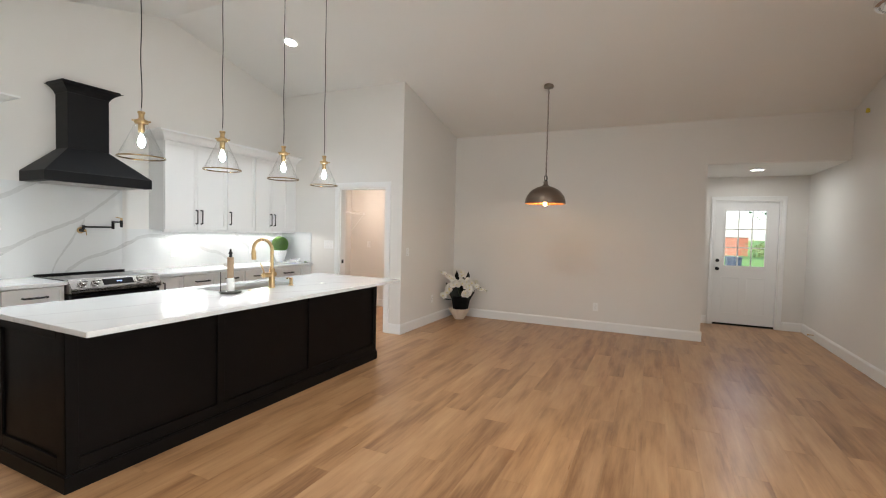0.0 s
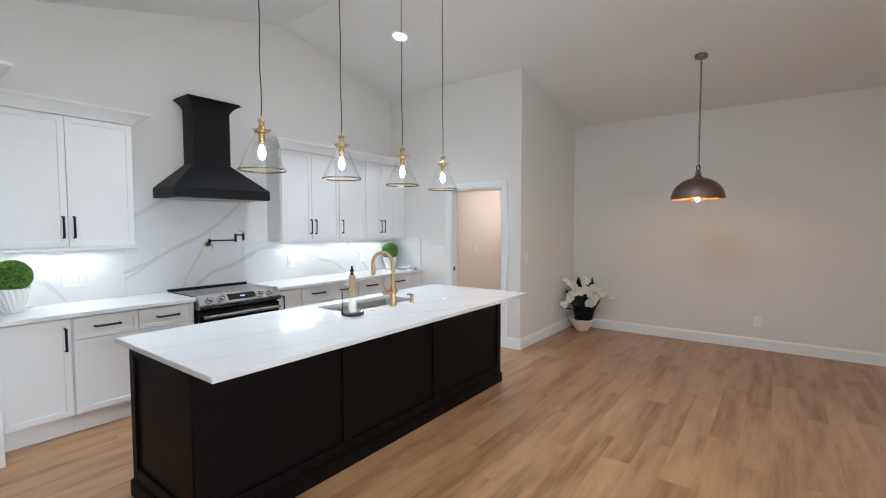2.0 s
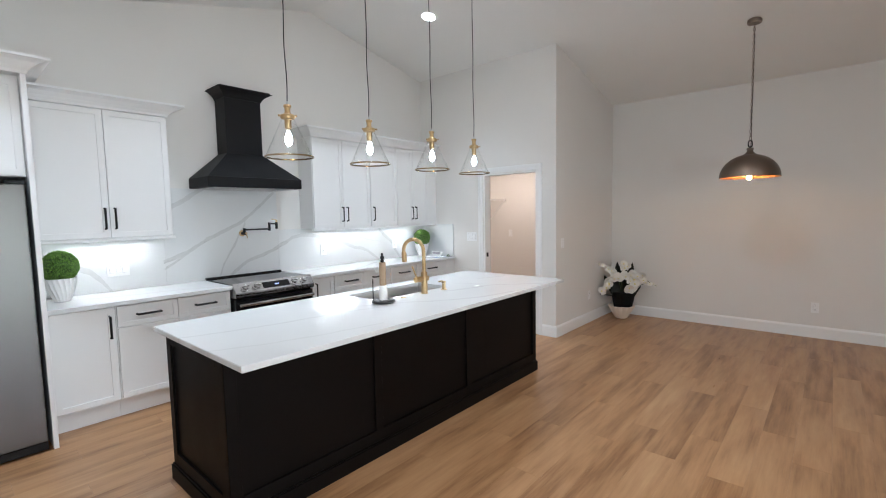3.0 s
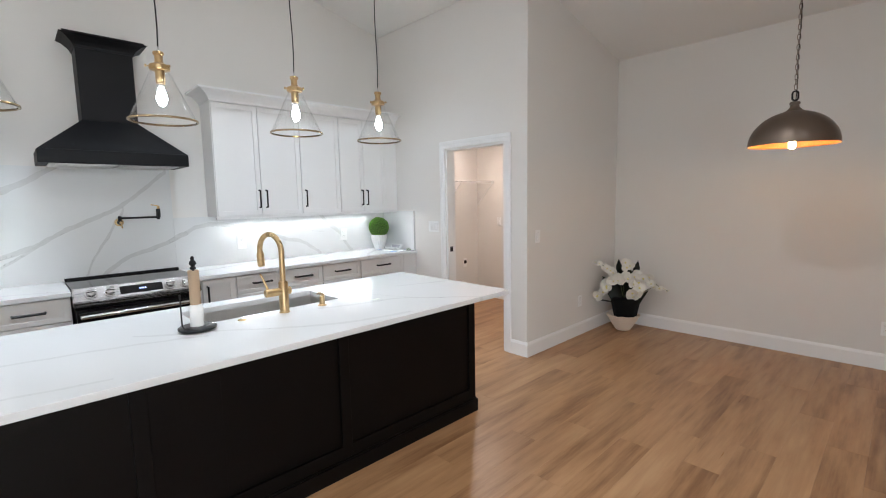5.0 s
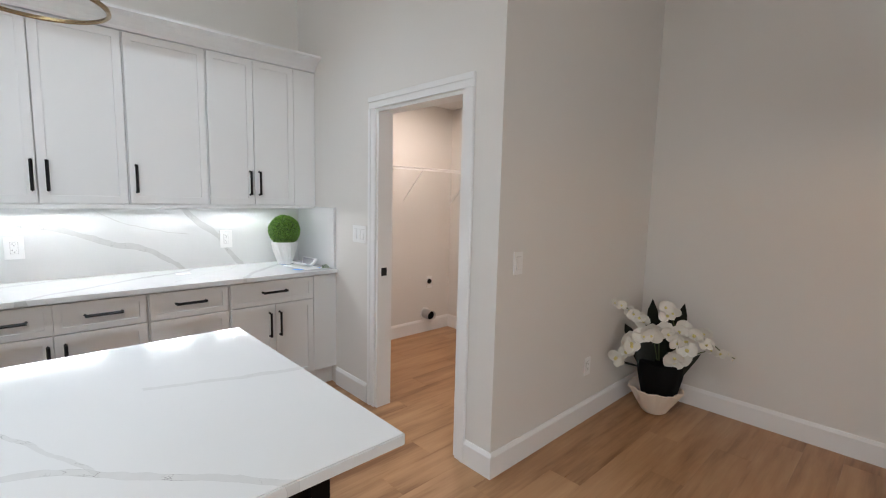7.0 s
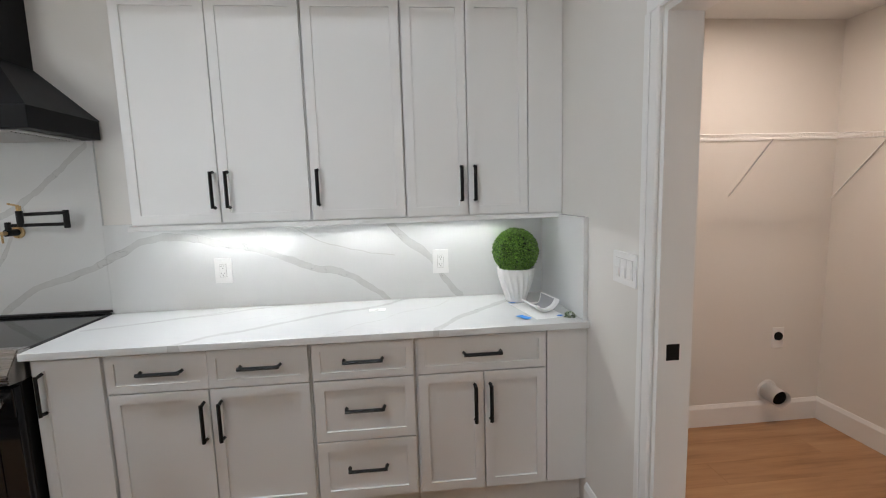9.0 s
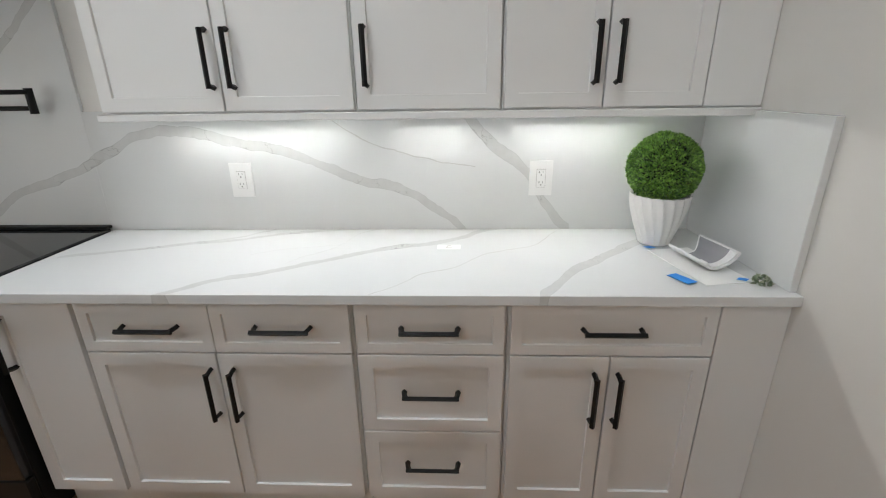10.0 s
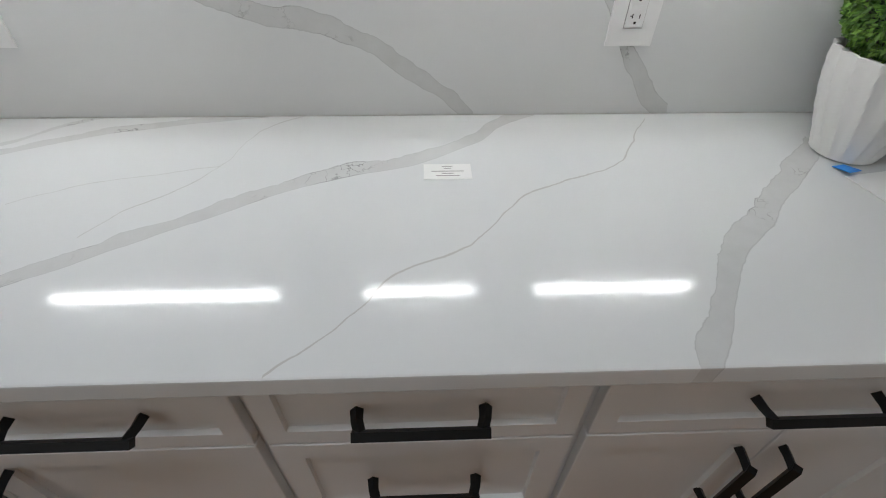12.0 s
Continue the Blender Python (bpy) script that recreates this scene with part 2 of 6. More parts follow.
M_PLAST = painted("white_plastic", (0.84, 0.84, 0.83), 0.3, 100, 0.02, 0.01)
M_LED = glowing("downlight_lens", (1.0, 0.96, 0.92), 14)
M_STRIP = glowing("under_cabinet_strip", (1.0, 0.97, 0.92), 53)
M_BULB = glowing("pendant_bulb", (0.88, 0.94, 1.0), 34)
M_AMBER = glowing("amber_bulb", (1.0, 0.55, 0.20), 80)
M_CLOCK = glowing("range_clock_digits", (0.06, 0.25, 1.0), 0.7)
M_OAK = oak()

Y_LONG = [(2.70, 0.90), (2.95, 1.085), (3.07, 1.12), (3.34, 1.235), (3.545, 1.306), (3.80, 1.271), (4.02, 1.226), (4.14, 1.182), (4.27, 1.127), (4.48, 1.07), (4.61, 0.99), (4.72, 0.905)]
M_SPLASH = marble("quartz_backsplash", "y", "z", [
    (Y_LONG, 0.019, 0.8),
    ([(4.70, 1.38), (4.83, 1.237), (4.947, 1.142), (5.005, 1.044), (5.125, 0.905)], 0.026, 0.75),
    ([(2.10, 1.13), (2.295, 1.203), (2.555, 1.343), (2.84, 1.478), (2.995, 1.60), (3.22, 1.79)], 0.019, 0.8),
    ([(2.11, 1.06), (2.20, 1.115), (2.36, 1.235)], 0.013, 0.7),
    ([(2.59, 0.905), (2.665, 1.08), (2.805, 1.321), (2.89, 1.48)], 0.019, 0.8),
    ([(1.40, 1.16), (1.492, 1.13), (1.605, 1.053), (1.70, 0.89)], 0.026, 0.7),
    ([(2.05, 1.60), (2.207, 1.641), (2.375, 1.74), (2.5, 1.83)], 0.024, 0.7),
    ([(4.2, 1.34), (4.40, 1.24), (4.75, 1.16)], 0.0022, 0.5),
])
M_COUNTER = marble("quartz_counter", "y", "x", [
    ([(3.80, -4.75), (3.855, -4.79), (3.955, -4.885), (4.075, -4.943), (4.18, -5.008), (4.306, -5.093), (4.467, -5.184), (4.562, -5.216), (4.633, -5.246), (4.699, -5.291), (4.755, -5.355), (4.845, -5.415)], 0.019, 0.8),
    ([(4.905, -4.765), (4.925, -4.80), (4.960, -4.845), (5.000, -4.91), (5.045, -4.97), (5.128, -5.052), (5.205, -5.125), (5.280, -5.195), (5.36, -5.27)], 0.028, 0.8),
    ([(4.44, -4.785), (4.517, -4.866), (4.579, -4.937), (4.678, -4.995), (4.775, -5.113), (4.91, -5.176), (4.979, -5.239), (5.07, -5.38)], 0.0022, 0.6),
    ([(3.30, -5.08), (3.616, -5.195), (3.849, -5.27), (3.952, -5.317), (4.057, -5.361), (4.188, -5.393), (4.30, -5.41)], 0.014, 0.7),
    ([(3.60, -5.20), (3.83, -5.298), (3.911, -5.37), (3.98, -5.41)], 0.009, 0.6),
    ([(4.118, -5.021), (4.153, -5.076), (4.231, -5.158), (4.258, -5.215), (4.303, -5.344), (4.37, -5.40)], 0.0018, 0.55),
    ([(3.96, -5.106), (4.043, -5.154), (4.18, -5.193), (4.256, -5.208)], 0.0013, 0.4),
    ([(1.3, -5.2), (1.7, -5.05), (2.1, -4.98), (2.5, -4.8)], 0.014, 0.5),
])
M_ISLE = marble("quartz_island", "y", "x", [
    ([(2.55, -3.25), (2.70, -3.13), (2.898, -3.02), (3.10, -2.86), (3.34, -2.73), (3.72, -2.64)], 0.016, 0.5),
    ([(3.40, -3.09), (3.70, -2.995), (3.827, -2.98), (3.984, -2.85), (4.26, -2.58)], 0.016, 0.55),
    ([(3.76, -3.30), (3.80, -3.227), (3.886, -3.049), (3.96, -2.873)], 0.012, 0.5),
    ([(4.10, -3.28), (4.24, -3.228), (4.52, -3.14)], 0.012, 0.5),
    ([(1.50, -3.33), (1.637, -3.282), (1.932, -3.201), (2.475, -3.109), (2.8, -3.0)], 0.012, 0.5),
    ([(1.52, -2.95), (1.9, -2.8), (2.4, -2.7)], 0.01, 0.4),
])

# ---- mesh helpers ----
ORIGIN = {}


def thing(name, base, label="", category="", group="", kind=""):
    """An empty at the base of a thing, for its parts."""
    ob = new(name)
    ob.location, ob.empty_display_size = base, 0.1
    ORIGIN[ob.name] = Vector(base)
    return tagged(ob, label, category, group, kind)


def part(name, bm, material, parent=None, label="", smooth=False, kind=""):
    """Links a bmesh, given in the place's metres, as one mesh under a thing or a part."""
    me = bpy.data.meshes.new(name)
    org = ORIGIN[parent.name] if parent else Vector((0, 0, 0))
    bmesh.ops.recalc_face_normals(bm, faces=bm.faces)
    bmesh.ops.translate(bm, verts=bm.verts, vec=-org)
    if smooth:
        for f in bm.faces:
            f.smooth = True
    bm.to_mesh(me)
    bm.free()
    mats = material if isinstance(material, (list, tuple)) else [material]
    for mt in mats:
        me.materials.append(mt)
    if smooth:
        me.set_sharp_from_angle(angle=radians(40))
    ob = new(name, me)
    if parent:
        ob.parent = parent
    ORIGIN[ob.name] = org
    return tagged(ob, label, kind=kind)


def solid(name, bm, material, label, category, group="", kind="", smooth=False):
    """A top-level thing of one mesh."""
    ob = part(name, bm, material, None, "", smooth)
    return tagged(ob, label, category, group, kind)


def box(bm, x0, x1, y0, y1, z0, z1, bevel=0.0, seg=1):
    r = bmesh.ops.create_cube(bm, size=1.0, matrix=Matrix.Translation(((x0 + x1) / 2, (y0 + y1) / 2, (z0 + z1) / 2)) @ Matrix.Diagonal((abs(x1 - x0), abs(y1 - y0), abs(z1 - z0), 1)))
    if bevel > 0:
        edges = list({e for v in r["verts"] for e in v.link_edges})
        bmesh.ops.bevel(bm, geom=edges, offset=bevel, segments=seg, profile=0.7, affect="EDGES", clamp_overlap=True)
    return bm


def one_box(*a, **k):
    return box(bmesh.new(), *a, **k)


def prism(bm, pts, axis, a, b):
    """Extrudes a polygon, given in the two other axes in order, along axis from a to b."""
    def at(p, c):
        q = list(p)
        q.insert("xyz".index(axis), c)
        return bm.verts.new(q)
    lo, hi = [at(p, a) for p in pts], [at(p, b) for p in pts]
    n = len(pts)
    bm.faces.new(lo)
    bm.faces.new(hi[::-1])
    for k in range(n):
        bm.faces.new((lo[k], lo[(k + 1) % n], hi[(k + 1) % n], hi[k]))
    return bm


def lathe(bm, profile, at=(0, 0, 0), seg=32, ripple=None, closed=False):
    """Turns (radius, height) pairs round the upright axis at a point."""
    rings = []
    for k, (r, z) in enumerate(profile):
        if r < 1e-5:
            rings.append([bm.verts.new((at[0], at[1], at[2] + z))])
            continue
        ring = []
        for s in range(seg):
            a = 2 * math.pi * s / seg
            rr = r * (ripple(a, z) if ripple else 1.0)
            ring.append(bm.verts.new((at[0] + rr * math.cos(a), at[1] + rr * math.sin(a), at[2] + z)))
        rings.append(ring)
    pairs = list(zip(rings, rings[1:])) + ([(rings[-1], rings[0])] if closed else [])
    for p, q in pairs:
        for s in range(seg):
            t = (s + 1) % seg
            if len(p) == 1 and len(q) == 1:
                continue
            if len(p) == 1:
                bm.faces.new((p[0], q[t], q[s]))
            elif len(q) == 1:
                bm.faces.new((p[s], p[t], q[0]))
            else:
                bm.faces.new((p[s], p[t], q[t], q[s]))
    return bm


def tube(bm, pts, r, seg=10, caps=True, square=False):
    """A round (or square) bar along a line of points; r may be a list."""
    pts = [Vector(p) for p in pts]
    n = len(pts)
    rings, side = [], None
    for k, p in enumerate(pts):
        d = (pts[min(k + 1, n - 1)] - pts[max(k - 1, 0)]).normalized()
        if side is None:
            side = d.orthogonal().normalized()
        side = (side - d * side.dot(d)).normalized()
        up = d.cross(side)
        rr = r[k] if isinstance(r, (list, tuple)) else r
        m = 4 if square else seg
        ph = math.pi / 4 if square else 0
        rings.append([bm.verts.new(p + rr * (math.cos(2 * math.pi * s / m + ph) * side + math.sin(2 * math.pi * s / m + ph) * up)) for s in range(m)])
    for p, q in zip(rings, rings[1:]):
        m = len(p)
        for s in range(m):
            bm.faces.new((p[s], p[(s + 1) % m], q[(s + 1) % m], q[s]))
    if caps:
        bm.faces.new(rings[0][::-1])
        bm.faces.new(rings[-1])
    return bm


def arc(center, r, a0, a1, n, plane="xz"):
    out = []
    for k in range(n + 1):
        a = radians(a0 + (a1 - a0) * k / n)
        c, s = r * math.cos(a), r * math.sin(a)
        out.append((center[0] + c, center[1], center[2] + s) if plane == "xz" else (center[0] + c, center[1] + s, center[2]) if plane == "xy" else (center[0], center[1] + c, center[2] + s))
    return out


# ---- the large structure ----
WX, WN, WE, WS = -5.42, 7.39, 2.05, -1.8          # faces of the outer walls
LY, NX, HX, FY = 5.605, -3.228, 0.53, 8.98        # laundry wall, nook side wall, hall wall, front wall
HALL_Z, LAUN_Z = 2.442, 2.42
DOOR_X0, DOOR_X1, DOOR_Z = -4.285, -3.488, 2.032     # laundry doorway
FD_X0, FD_X1, FD_Z = 0.815, 1.705, 2.06              # front doorway


def wall(name, bm):
    return solid(name, bm, M_WALL, "smooth greige painted plaster wall", "wall", kind="structure")


T = 0.13
wall("wall_west", prism(bmesh.new(), [(WS - T, -0.05), (WN + T, -0.05), (WN + T, roof_z(WN + T)), (RIDGE_Y, RIDGE_Z), (WS - T, roof_z(WS - T))], "x", WX - T, WX))
b = bmesh.new()
top = roof_z(LY) - 0.002
prism(b, [(WX, -0.05), (DOOR_X0, -0.05), (DOOR_X0, DOOR_Z), (DOOR_X1, DOOR_Z), (DOOR_X1, -0.05), (NX, -0.05), (NX, top), (WX, top)], "y", LY, LY + 0.118)
wall("wall_laundry", b)
wall("wall_nook_side", prism(bmesh.new(), [(LY + 0.118, -0.05), (WN, -0.05), (WN, roof_z(WN)), (LY + 0.118, roof_z(LY + 0.118))], "x", NX - 0.118, NX))
b = bmesh.new()
top = roof_z(WN)
prism(b, [(WX, -0.05), (HX, -0.05), (HX, HALL_Z), (WE, HALL_Z), (WE, top), (WX, top)], "y", WN, WN + 0.118)
wall("wall_north", b)
wall("wall_hall_side", one_box(HX - 0.118, HX, WN + 0.118, FY, -0.05, HALL_Z))
b = bmesh.new()
prism(b, [(HX - 0.118, -0.05), (FD_X0, -0.05), (FD_X0, FD_Z), (FD_X1, FD_Z), (FD_X1, -0.05), (WE + T, -0.05), (WE + T, HALL_Z + 0.1), (HX - 0.118, HALL_Z + 0.1)], "y", FY, FY + 0.14)
wall("wall_front", b)
GY0, GY1, GZ = -0.7, 2.5, 2.08                     # glass doors in the east wall
wall("wall_east", prism(bmesh.new(), [(WS - T, -0.05), (GY0, -0.05), (GY0, GZ), (GY1, GZ), (GY1, -0.05), (FY, -0.05), (FY, HALL_Z + 0.1), (WN + 0.12, HALL_Z + 0.1), (WN + 0.12, roof_z(WN)), (RIDGE_Y, RIDGE_Z), (WS - T, roof_z(WS - T))], "x", WE, WE + T))
b = bmesh.new()
top = roof_z(WS)
prism(b, [(WX, -0.05), (WE, -0.05), (WE, top), (WX, top)], "y", WS - T, WS)
wall("wall_south", b)


def ceiling(name, bm, label):
    return solid(name, bm, M_CEIL, label, "ceiling", kind="structure")


ceiling("ceiling_north", prism(bmesh.new(), [(RIDGE_Y, RIDGE_Z), (WN + T, roof_z(WN + T)), (WN + T, roof_z(WN + T) + 0.12), (RIDGE_Y, RIDGE_Z + 0.12)], "x", WX - T, WE + T), "sloping white painted vaulted ceiling")
ceiling("ceiling_south", prism(bmesh.new(), [(RIDGE_Y, RIDGE_Z), (WS - T, roof_z(WS - T)), (WS - T, roof_z(WS - T) + 0.12), (RIDGE_Y, RIDGE_Z + 0.12)], "x", WX - T, WE + T), "sloping white painted vaulted ceiling")
ceiling("ceiling_hall", one_box(HX, WE, WN + 0.118, FY, HALL_Z, HALL_Z + 0.1), "flat white painted hall ceiling")
ceiling("ceiling_laundry", one_box(WX, NX - 0.118, LY + 0.118, WN, LAUN_Z, LAUN_Z + 0.1), "flat white painted laundry ceiling")

# skirting boards
SK_H, SK_D = 0.138, 0.016


def skirting(bm, axis, a, b_, face, out):
    """A board along axis from a to b_, on the wall face, thick towards out (+1 or -1)."""
    prof = [(face, 0.0), (face + out * SK_D, 0.0), (face + out * SK_D, SK_H - 0.022), (face + out * 0.009, SK_H - 0.006), (face + out * 0.006, SK_H), (face, SK_H)]
    if axis == "y":
        return prism(bm, prof, "y", a, b_)
    return prism(bm, prof, "x", a, b_)


for nm, runs in (
    ("baseboard_laundry_wall", [("x", -4.80, DOOR_X0 - 0.095, LY, -1), ("x", DOOR_X1 + 0.079, NX + SK_D, LY, -1)]),
    ("baseboard_nook_side", [("y", LY, WN, NX, 1)]),
    ("baseboard_north", [("x", NX + SK_D, HX + SK_D, WN, -1)]),
    ("baseboard_hall_side", [("y", WN, FY - SK_D, HX, 1)]),
    ("baseboard_front", [("x", HX, FD_X0 - 0.075, FY, -1), ("x", FD_X1 + 0.075, WE, FY, -1)]),
    ("baseboard_east", [("y", WS + SK_D, GY0 - 0.07, WE, -1), ("y", GY1 + 0.07, FY - SK_D, WE, -1)]),
    ("baseboard_south", [("x", WX, WE, WS, 1)]),
    ("baseboard_laundry_room", [("y", LY + 0.118, WN - SK_D, WX, 1), ("x", WX, NX - 0.118, WN, -1), ("y", LY + 0.118, WN - SK_D, NX - 0.118, -1)]),
):
    b = bmesh.new()
    for r in runs:
        skirting(b, *r)
    solid(nm, b, M_TRIM, "white painted wooden baseboard along the wall", "baseboard", kind="structure")


def casing(name, x0, x1, z1, face, out, w, depth):
    """Door casing round an opening in a wall of constant y, with jambs through the wall."""
    th = thing(name, ((x0 + x1) / 2, face, 0), "white painted door casing with stepped profile", "door trim", kind="structure")
    f0, f1, f2 = face, face + out * 0.014, face + out * 0.020

    def leg(nm, xa, xb, xo, za, zb):
        b = bmesh.new()
        box(b, min(xa, xb), max(xa, xb), min(f0, f1), max(f0, f1), za, zb, 0.003)
        xm = xo + (xa - xo if abs(xa - xo) > abs(xb - xo) else xb - xo) * 0.42
        box(b, min(xo, xm), max(xo, xm), min(f1, f2), max(f1, f2), za, zb, 0.003)
        part(nm, b, M_TRIM, th)

    leg("side_casing", x0 - w, x0 - 0.004, x0 - w, 0, z1 + 0.004)
    leg("side_casing", x1 + 0.004, x1 + w, x1 + w, 0, z1 + 0.004)
    b = bmesh.new()
    box(b, x0 - w, x1 + w, min(f0, f1), max(f0, f1), z1 + 0.004, z1 + w, 0.003)
    box(b, x0 - w, x1 + w, min(f1, f2), max(f1, f2), z1 + w * 0.55, z1 + w, 0.003)
    part("head_casing", b, M_TRIM, th)
    d0, d1 = sorted((face - out * 0.001, face - out * depth))
    b = bmesh.new()
    box(b, x0, x0 + 0.018, d0, d1, 0, z1 - 0.018)
    part("jamb", b, M_TRIM, th)
    b = bmesh.new()
    box(b, x1 - 0.018, x1, d0, d1, 0, z1 - 0.018)
    part("jamb", b, M_TRIM, th)
    b = bmesh.new()
    box(b, x0, x1, d0, d1, z1 - 0.018, z1)
    part("head_jamb", b, M_TRIM, th)
    return th


ldc = casing("door_trim_laundry", DOOR_X0, DOOR_X1, DOOR_Z, LY, -1, 0.078, 0.117)
b = bmesh.new()
box(b, DOOR_X0 + 0.018, DOOR_X0 + 0.0195, LY + 0.03, LY + 0.075, 0.93, 0.985, 0.0005)
part("strike_plate", b, M_BLACK, ldc, "black metal strike plate")
casing("door_trim_front", FD_X0, FD_X1, FD_Z, FY, -1, 0.065, 0.139)

# ---- kitchen cabinets ----
BASE_FACE, UP_FACE = -4.812, -5.13
C_TOP, C_BOT = 0.914, 0.884


def shaker(name, parent, face, y0, y1, z0, z1, material=None, rail=0.058, gap=0.0016):
    """A shaker front towards +x: two stiles, two rails and a sunk panel in one mesh."""
    y0, y1, z0, z1 = y0 + gap, y1 - gap, z0 + gap, z1 - gap
    b = box(bmesh.new(), face - 0.019, face, y0, y1, z0, z1, 0.0014)
    front = [f for f in b.faces if f.normal.x > 0.9 and f.calc_area() > 0.004]
    bmesh.ops.inset_region(b, faces=front, thickness=rail)
    bmesh.ops.inset_region(b, faces=front, thickness=0.0014, depth=-0.0085)
    return part(name, b, material or M_CAB, parent)


def pull(parent, face, y, z, length=0.172, upright=True):
    """A black bar handle with bent feet, on a front towards +x."""
    b = bmesh.new()
    h = length / 2
    out, w = 0.034, 0.0058
    for s in (-1, 1):
        foot = [(face - 0.001, s * (h - 0.004)), (face + out * 0.45, s * (h - 0.006)), (face + out, s * (h - 0.012))]
        pts = [(x, y, z + a) if upright else (x, y + a, z) for x, a in foot]
        tube(b, pts, [w * 1.5, w * 1.35, w * 1.3], square=True)
    bar = [(face + out, s * h) for s in (-0.985, -0.94, 0.94, 0.985)]
    tube(b, [(x, y, z + a) if upright else (x, y + a, z) for x, a in bar], w * 1.45, square=True)
    return part("handle", b, M_BLACK, parent, "matte black bar handle")


def cab_body(parent, y0, y1, z0, z1, face, toe=0.0):
    b = bmesh.new()
    x1 = face - 0.0195
    box(b, WX + 0.001, x1, y0 + 0.0008, y1 - 0.0008, z0, z1, 0.001)
    return part("body", b, M_CAB, parent)


def toe_kick(parent, y0, y1):
    return part("toe_kick", one_box(WX + 0.05, -4.885, y0 + 0.001, y1 - 0.001, 0, 0.147), M_CAB, parent)


def base_cabinet(y0, y1, label):
    c = thing("base_cabinet", ((WX + BASE_FACE) / 2, (y0 + y1) / 2, 0), label, "cabinet", "kitchen base cabinets")
    cab_body(c, y0, y1, 0.147, 0.8835, BASE_FACE)
    toe_kick(c, y0, y1)
    return c


DR0, DR1, DO0 = 0.710, 0.874, 0.152
# pull-out beside the range
c = base_cabinet(3.268, 3.554, "narrow white shaker base cabinet beside the range")
d = shaker("door", c, BASE_FACE, 3.285, 3.548, DO0, DR1)
pull(d, BASE_FACE, 3.322, 0.735)
c = base_cabinet(3.554, 4.381, "wide white shaker base cabinet, two drawers over two doors")
for a, e in ((3.560, 3.962), (3.962, 4.374)):
    d = shaker("drawer_front", c, BASE_FACE, a, e, DR0, DR1, rail=0.045, gap=0.001)
    pull(d, BASE_FACE, (a + e) / 2 + (0.018 if a < 3.9 else 0.008), 0.798, upright=False)
for a, e, hy in ((3.560, 3.958, 3.935), (3.960, 4.374, 4.005)):
    d = shaker("door", c, BASE_FACE, a, e, DO0, DR0 - 0.003)
    pull(d, BASE_FACE, hy, 0.57)
c = base_cabinet(4.381, 4.829, "white shaker base cabinet with three drawers")
for a, e, hz in ((DR0, DR1, 0.798), (0.430, DR0 - 0.003, 0.579), (DO0, 0.427, 0.303)):
    d = shaker("drawer_front", c, BASE_FACE, 4.388, 4.822, a, e, rail=0.045 if a > 0.6 else 0.058)
    pull(d, BASE_FACE, 4.605, hz, upright=False)
c = base_cabinet(4.829, LY - 0.0005, "white shaker base cabinet, one drawer over two doors")
d = shaker("drawer_front", c, BASE_FACE, 4.837, 5.415, DR0, DR1, rail=0.045)
pull(d, BASE_FACE, 5.124, 0.798, upright=False)
for a, e, hy in ((4.837, 5.129, 5.088), (5.131, 5.415, 5.157)):
    d = shaker("door", c, BASE_FACE, a, e, DO0, DR0 - 0.003)
    pull(d, BASE_FACE, hy, 0.567)
part("filler", one_box(BASE_FACE - 0.019, BASE_FACE - 0.003, 5.419, LY - 0.001, 0.150, DR1, 0.001), M_CAB, c)
# to the other side of the range
c = base_cabinet(1.175, 1.582, "white shaker base cabinet with one door")
d = shaker("door", c, BASE_FACE, 1.187, 1.575, DO0, DR1)
pull(d, BASE_FACE, 1.541, 0.725)
c = base_cabinet(1.582, 2.448, "wide white shaker base cabinet, two drawers over two doors")
for a, e in ((1.589, 2.009), (2.012, 2.440)):
    d = shaker("drawer_front", c, BASE_FACE, a, e, DR0, DR1, rail=0.045)
    pull(d, BASE_FACE, (a + e) / 2, 0.795, upright=False)
    d = shaker("door", c, BASE_FACE, a, e, DO0, DR0 - 0.003)
    pull(d, BASE_FACE, e - 0.035 if a < 1.8 else a + 0.035, 0.57)

for y0, y1, nm in ((3.262, 5.603, "long"), (1.175, 2.452, "short")):
    solid("countertop", one_box(WX + 0.016, -4.785, y0, y1, C_BOT, C_TOP, 0.003, 2), M_COUNTER, "%s white quartz countertop with grey veins on base cabinets" % nm, "countertop")
# backsplash slabs, behind the range up to the hood
for y0, y1, z0, z1 in ((1.175, 2.123, C_TOP, 1.381), (2.123, 3.252, 0.86, 1.812), (3.252, 5.583, C_TOP, 1.381)):
    solid("backsplash", one_box(WX + 0.0005, WX + 0.015, y0 + 0.0004, y1 - 0.0004, z0, z1), M_SPLASH, "white quartz backsplash slab with grey veins", "backsplash", "backsplash slabs")
solid("side_splash", one_box(WX + 0.016, -4.814, 5.583, LY - 0.0005, C_TOP, 1.3735, 0.0015), M_SPLASH, "white quartz side splash standing on the countertop", "backsplash", "backsplash slabs")


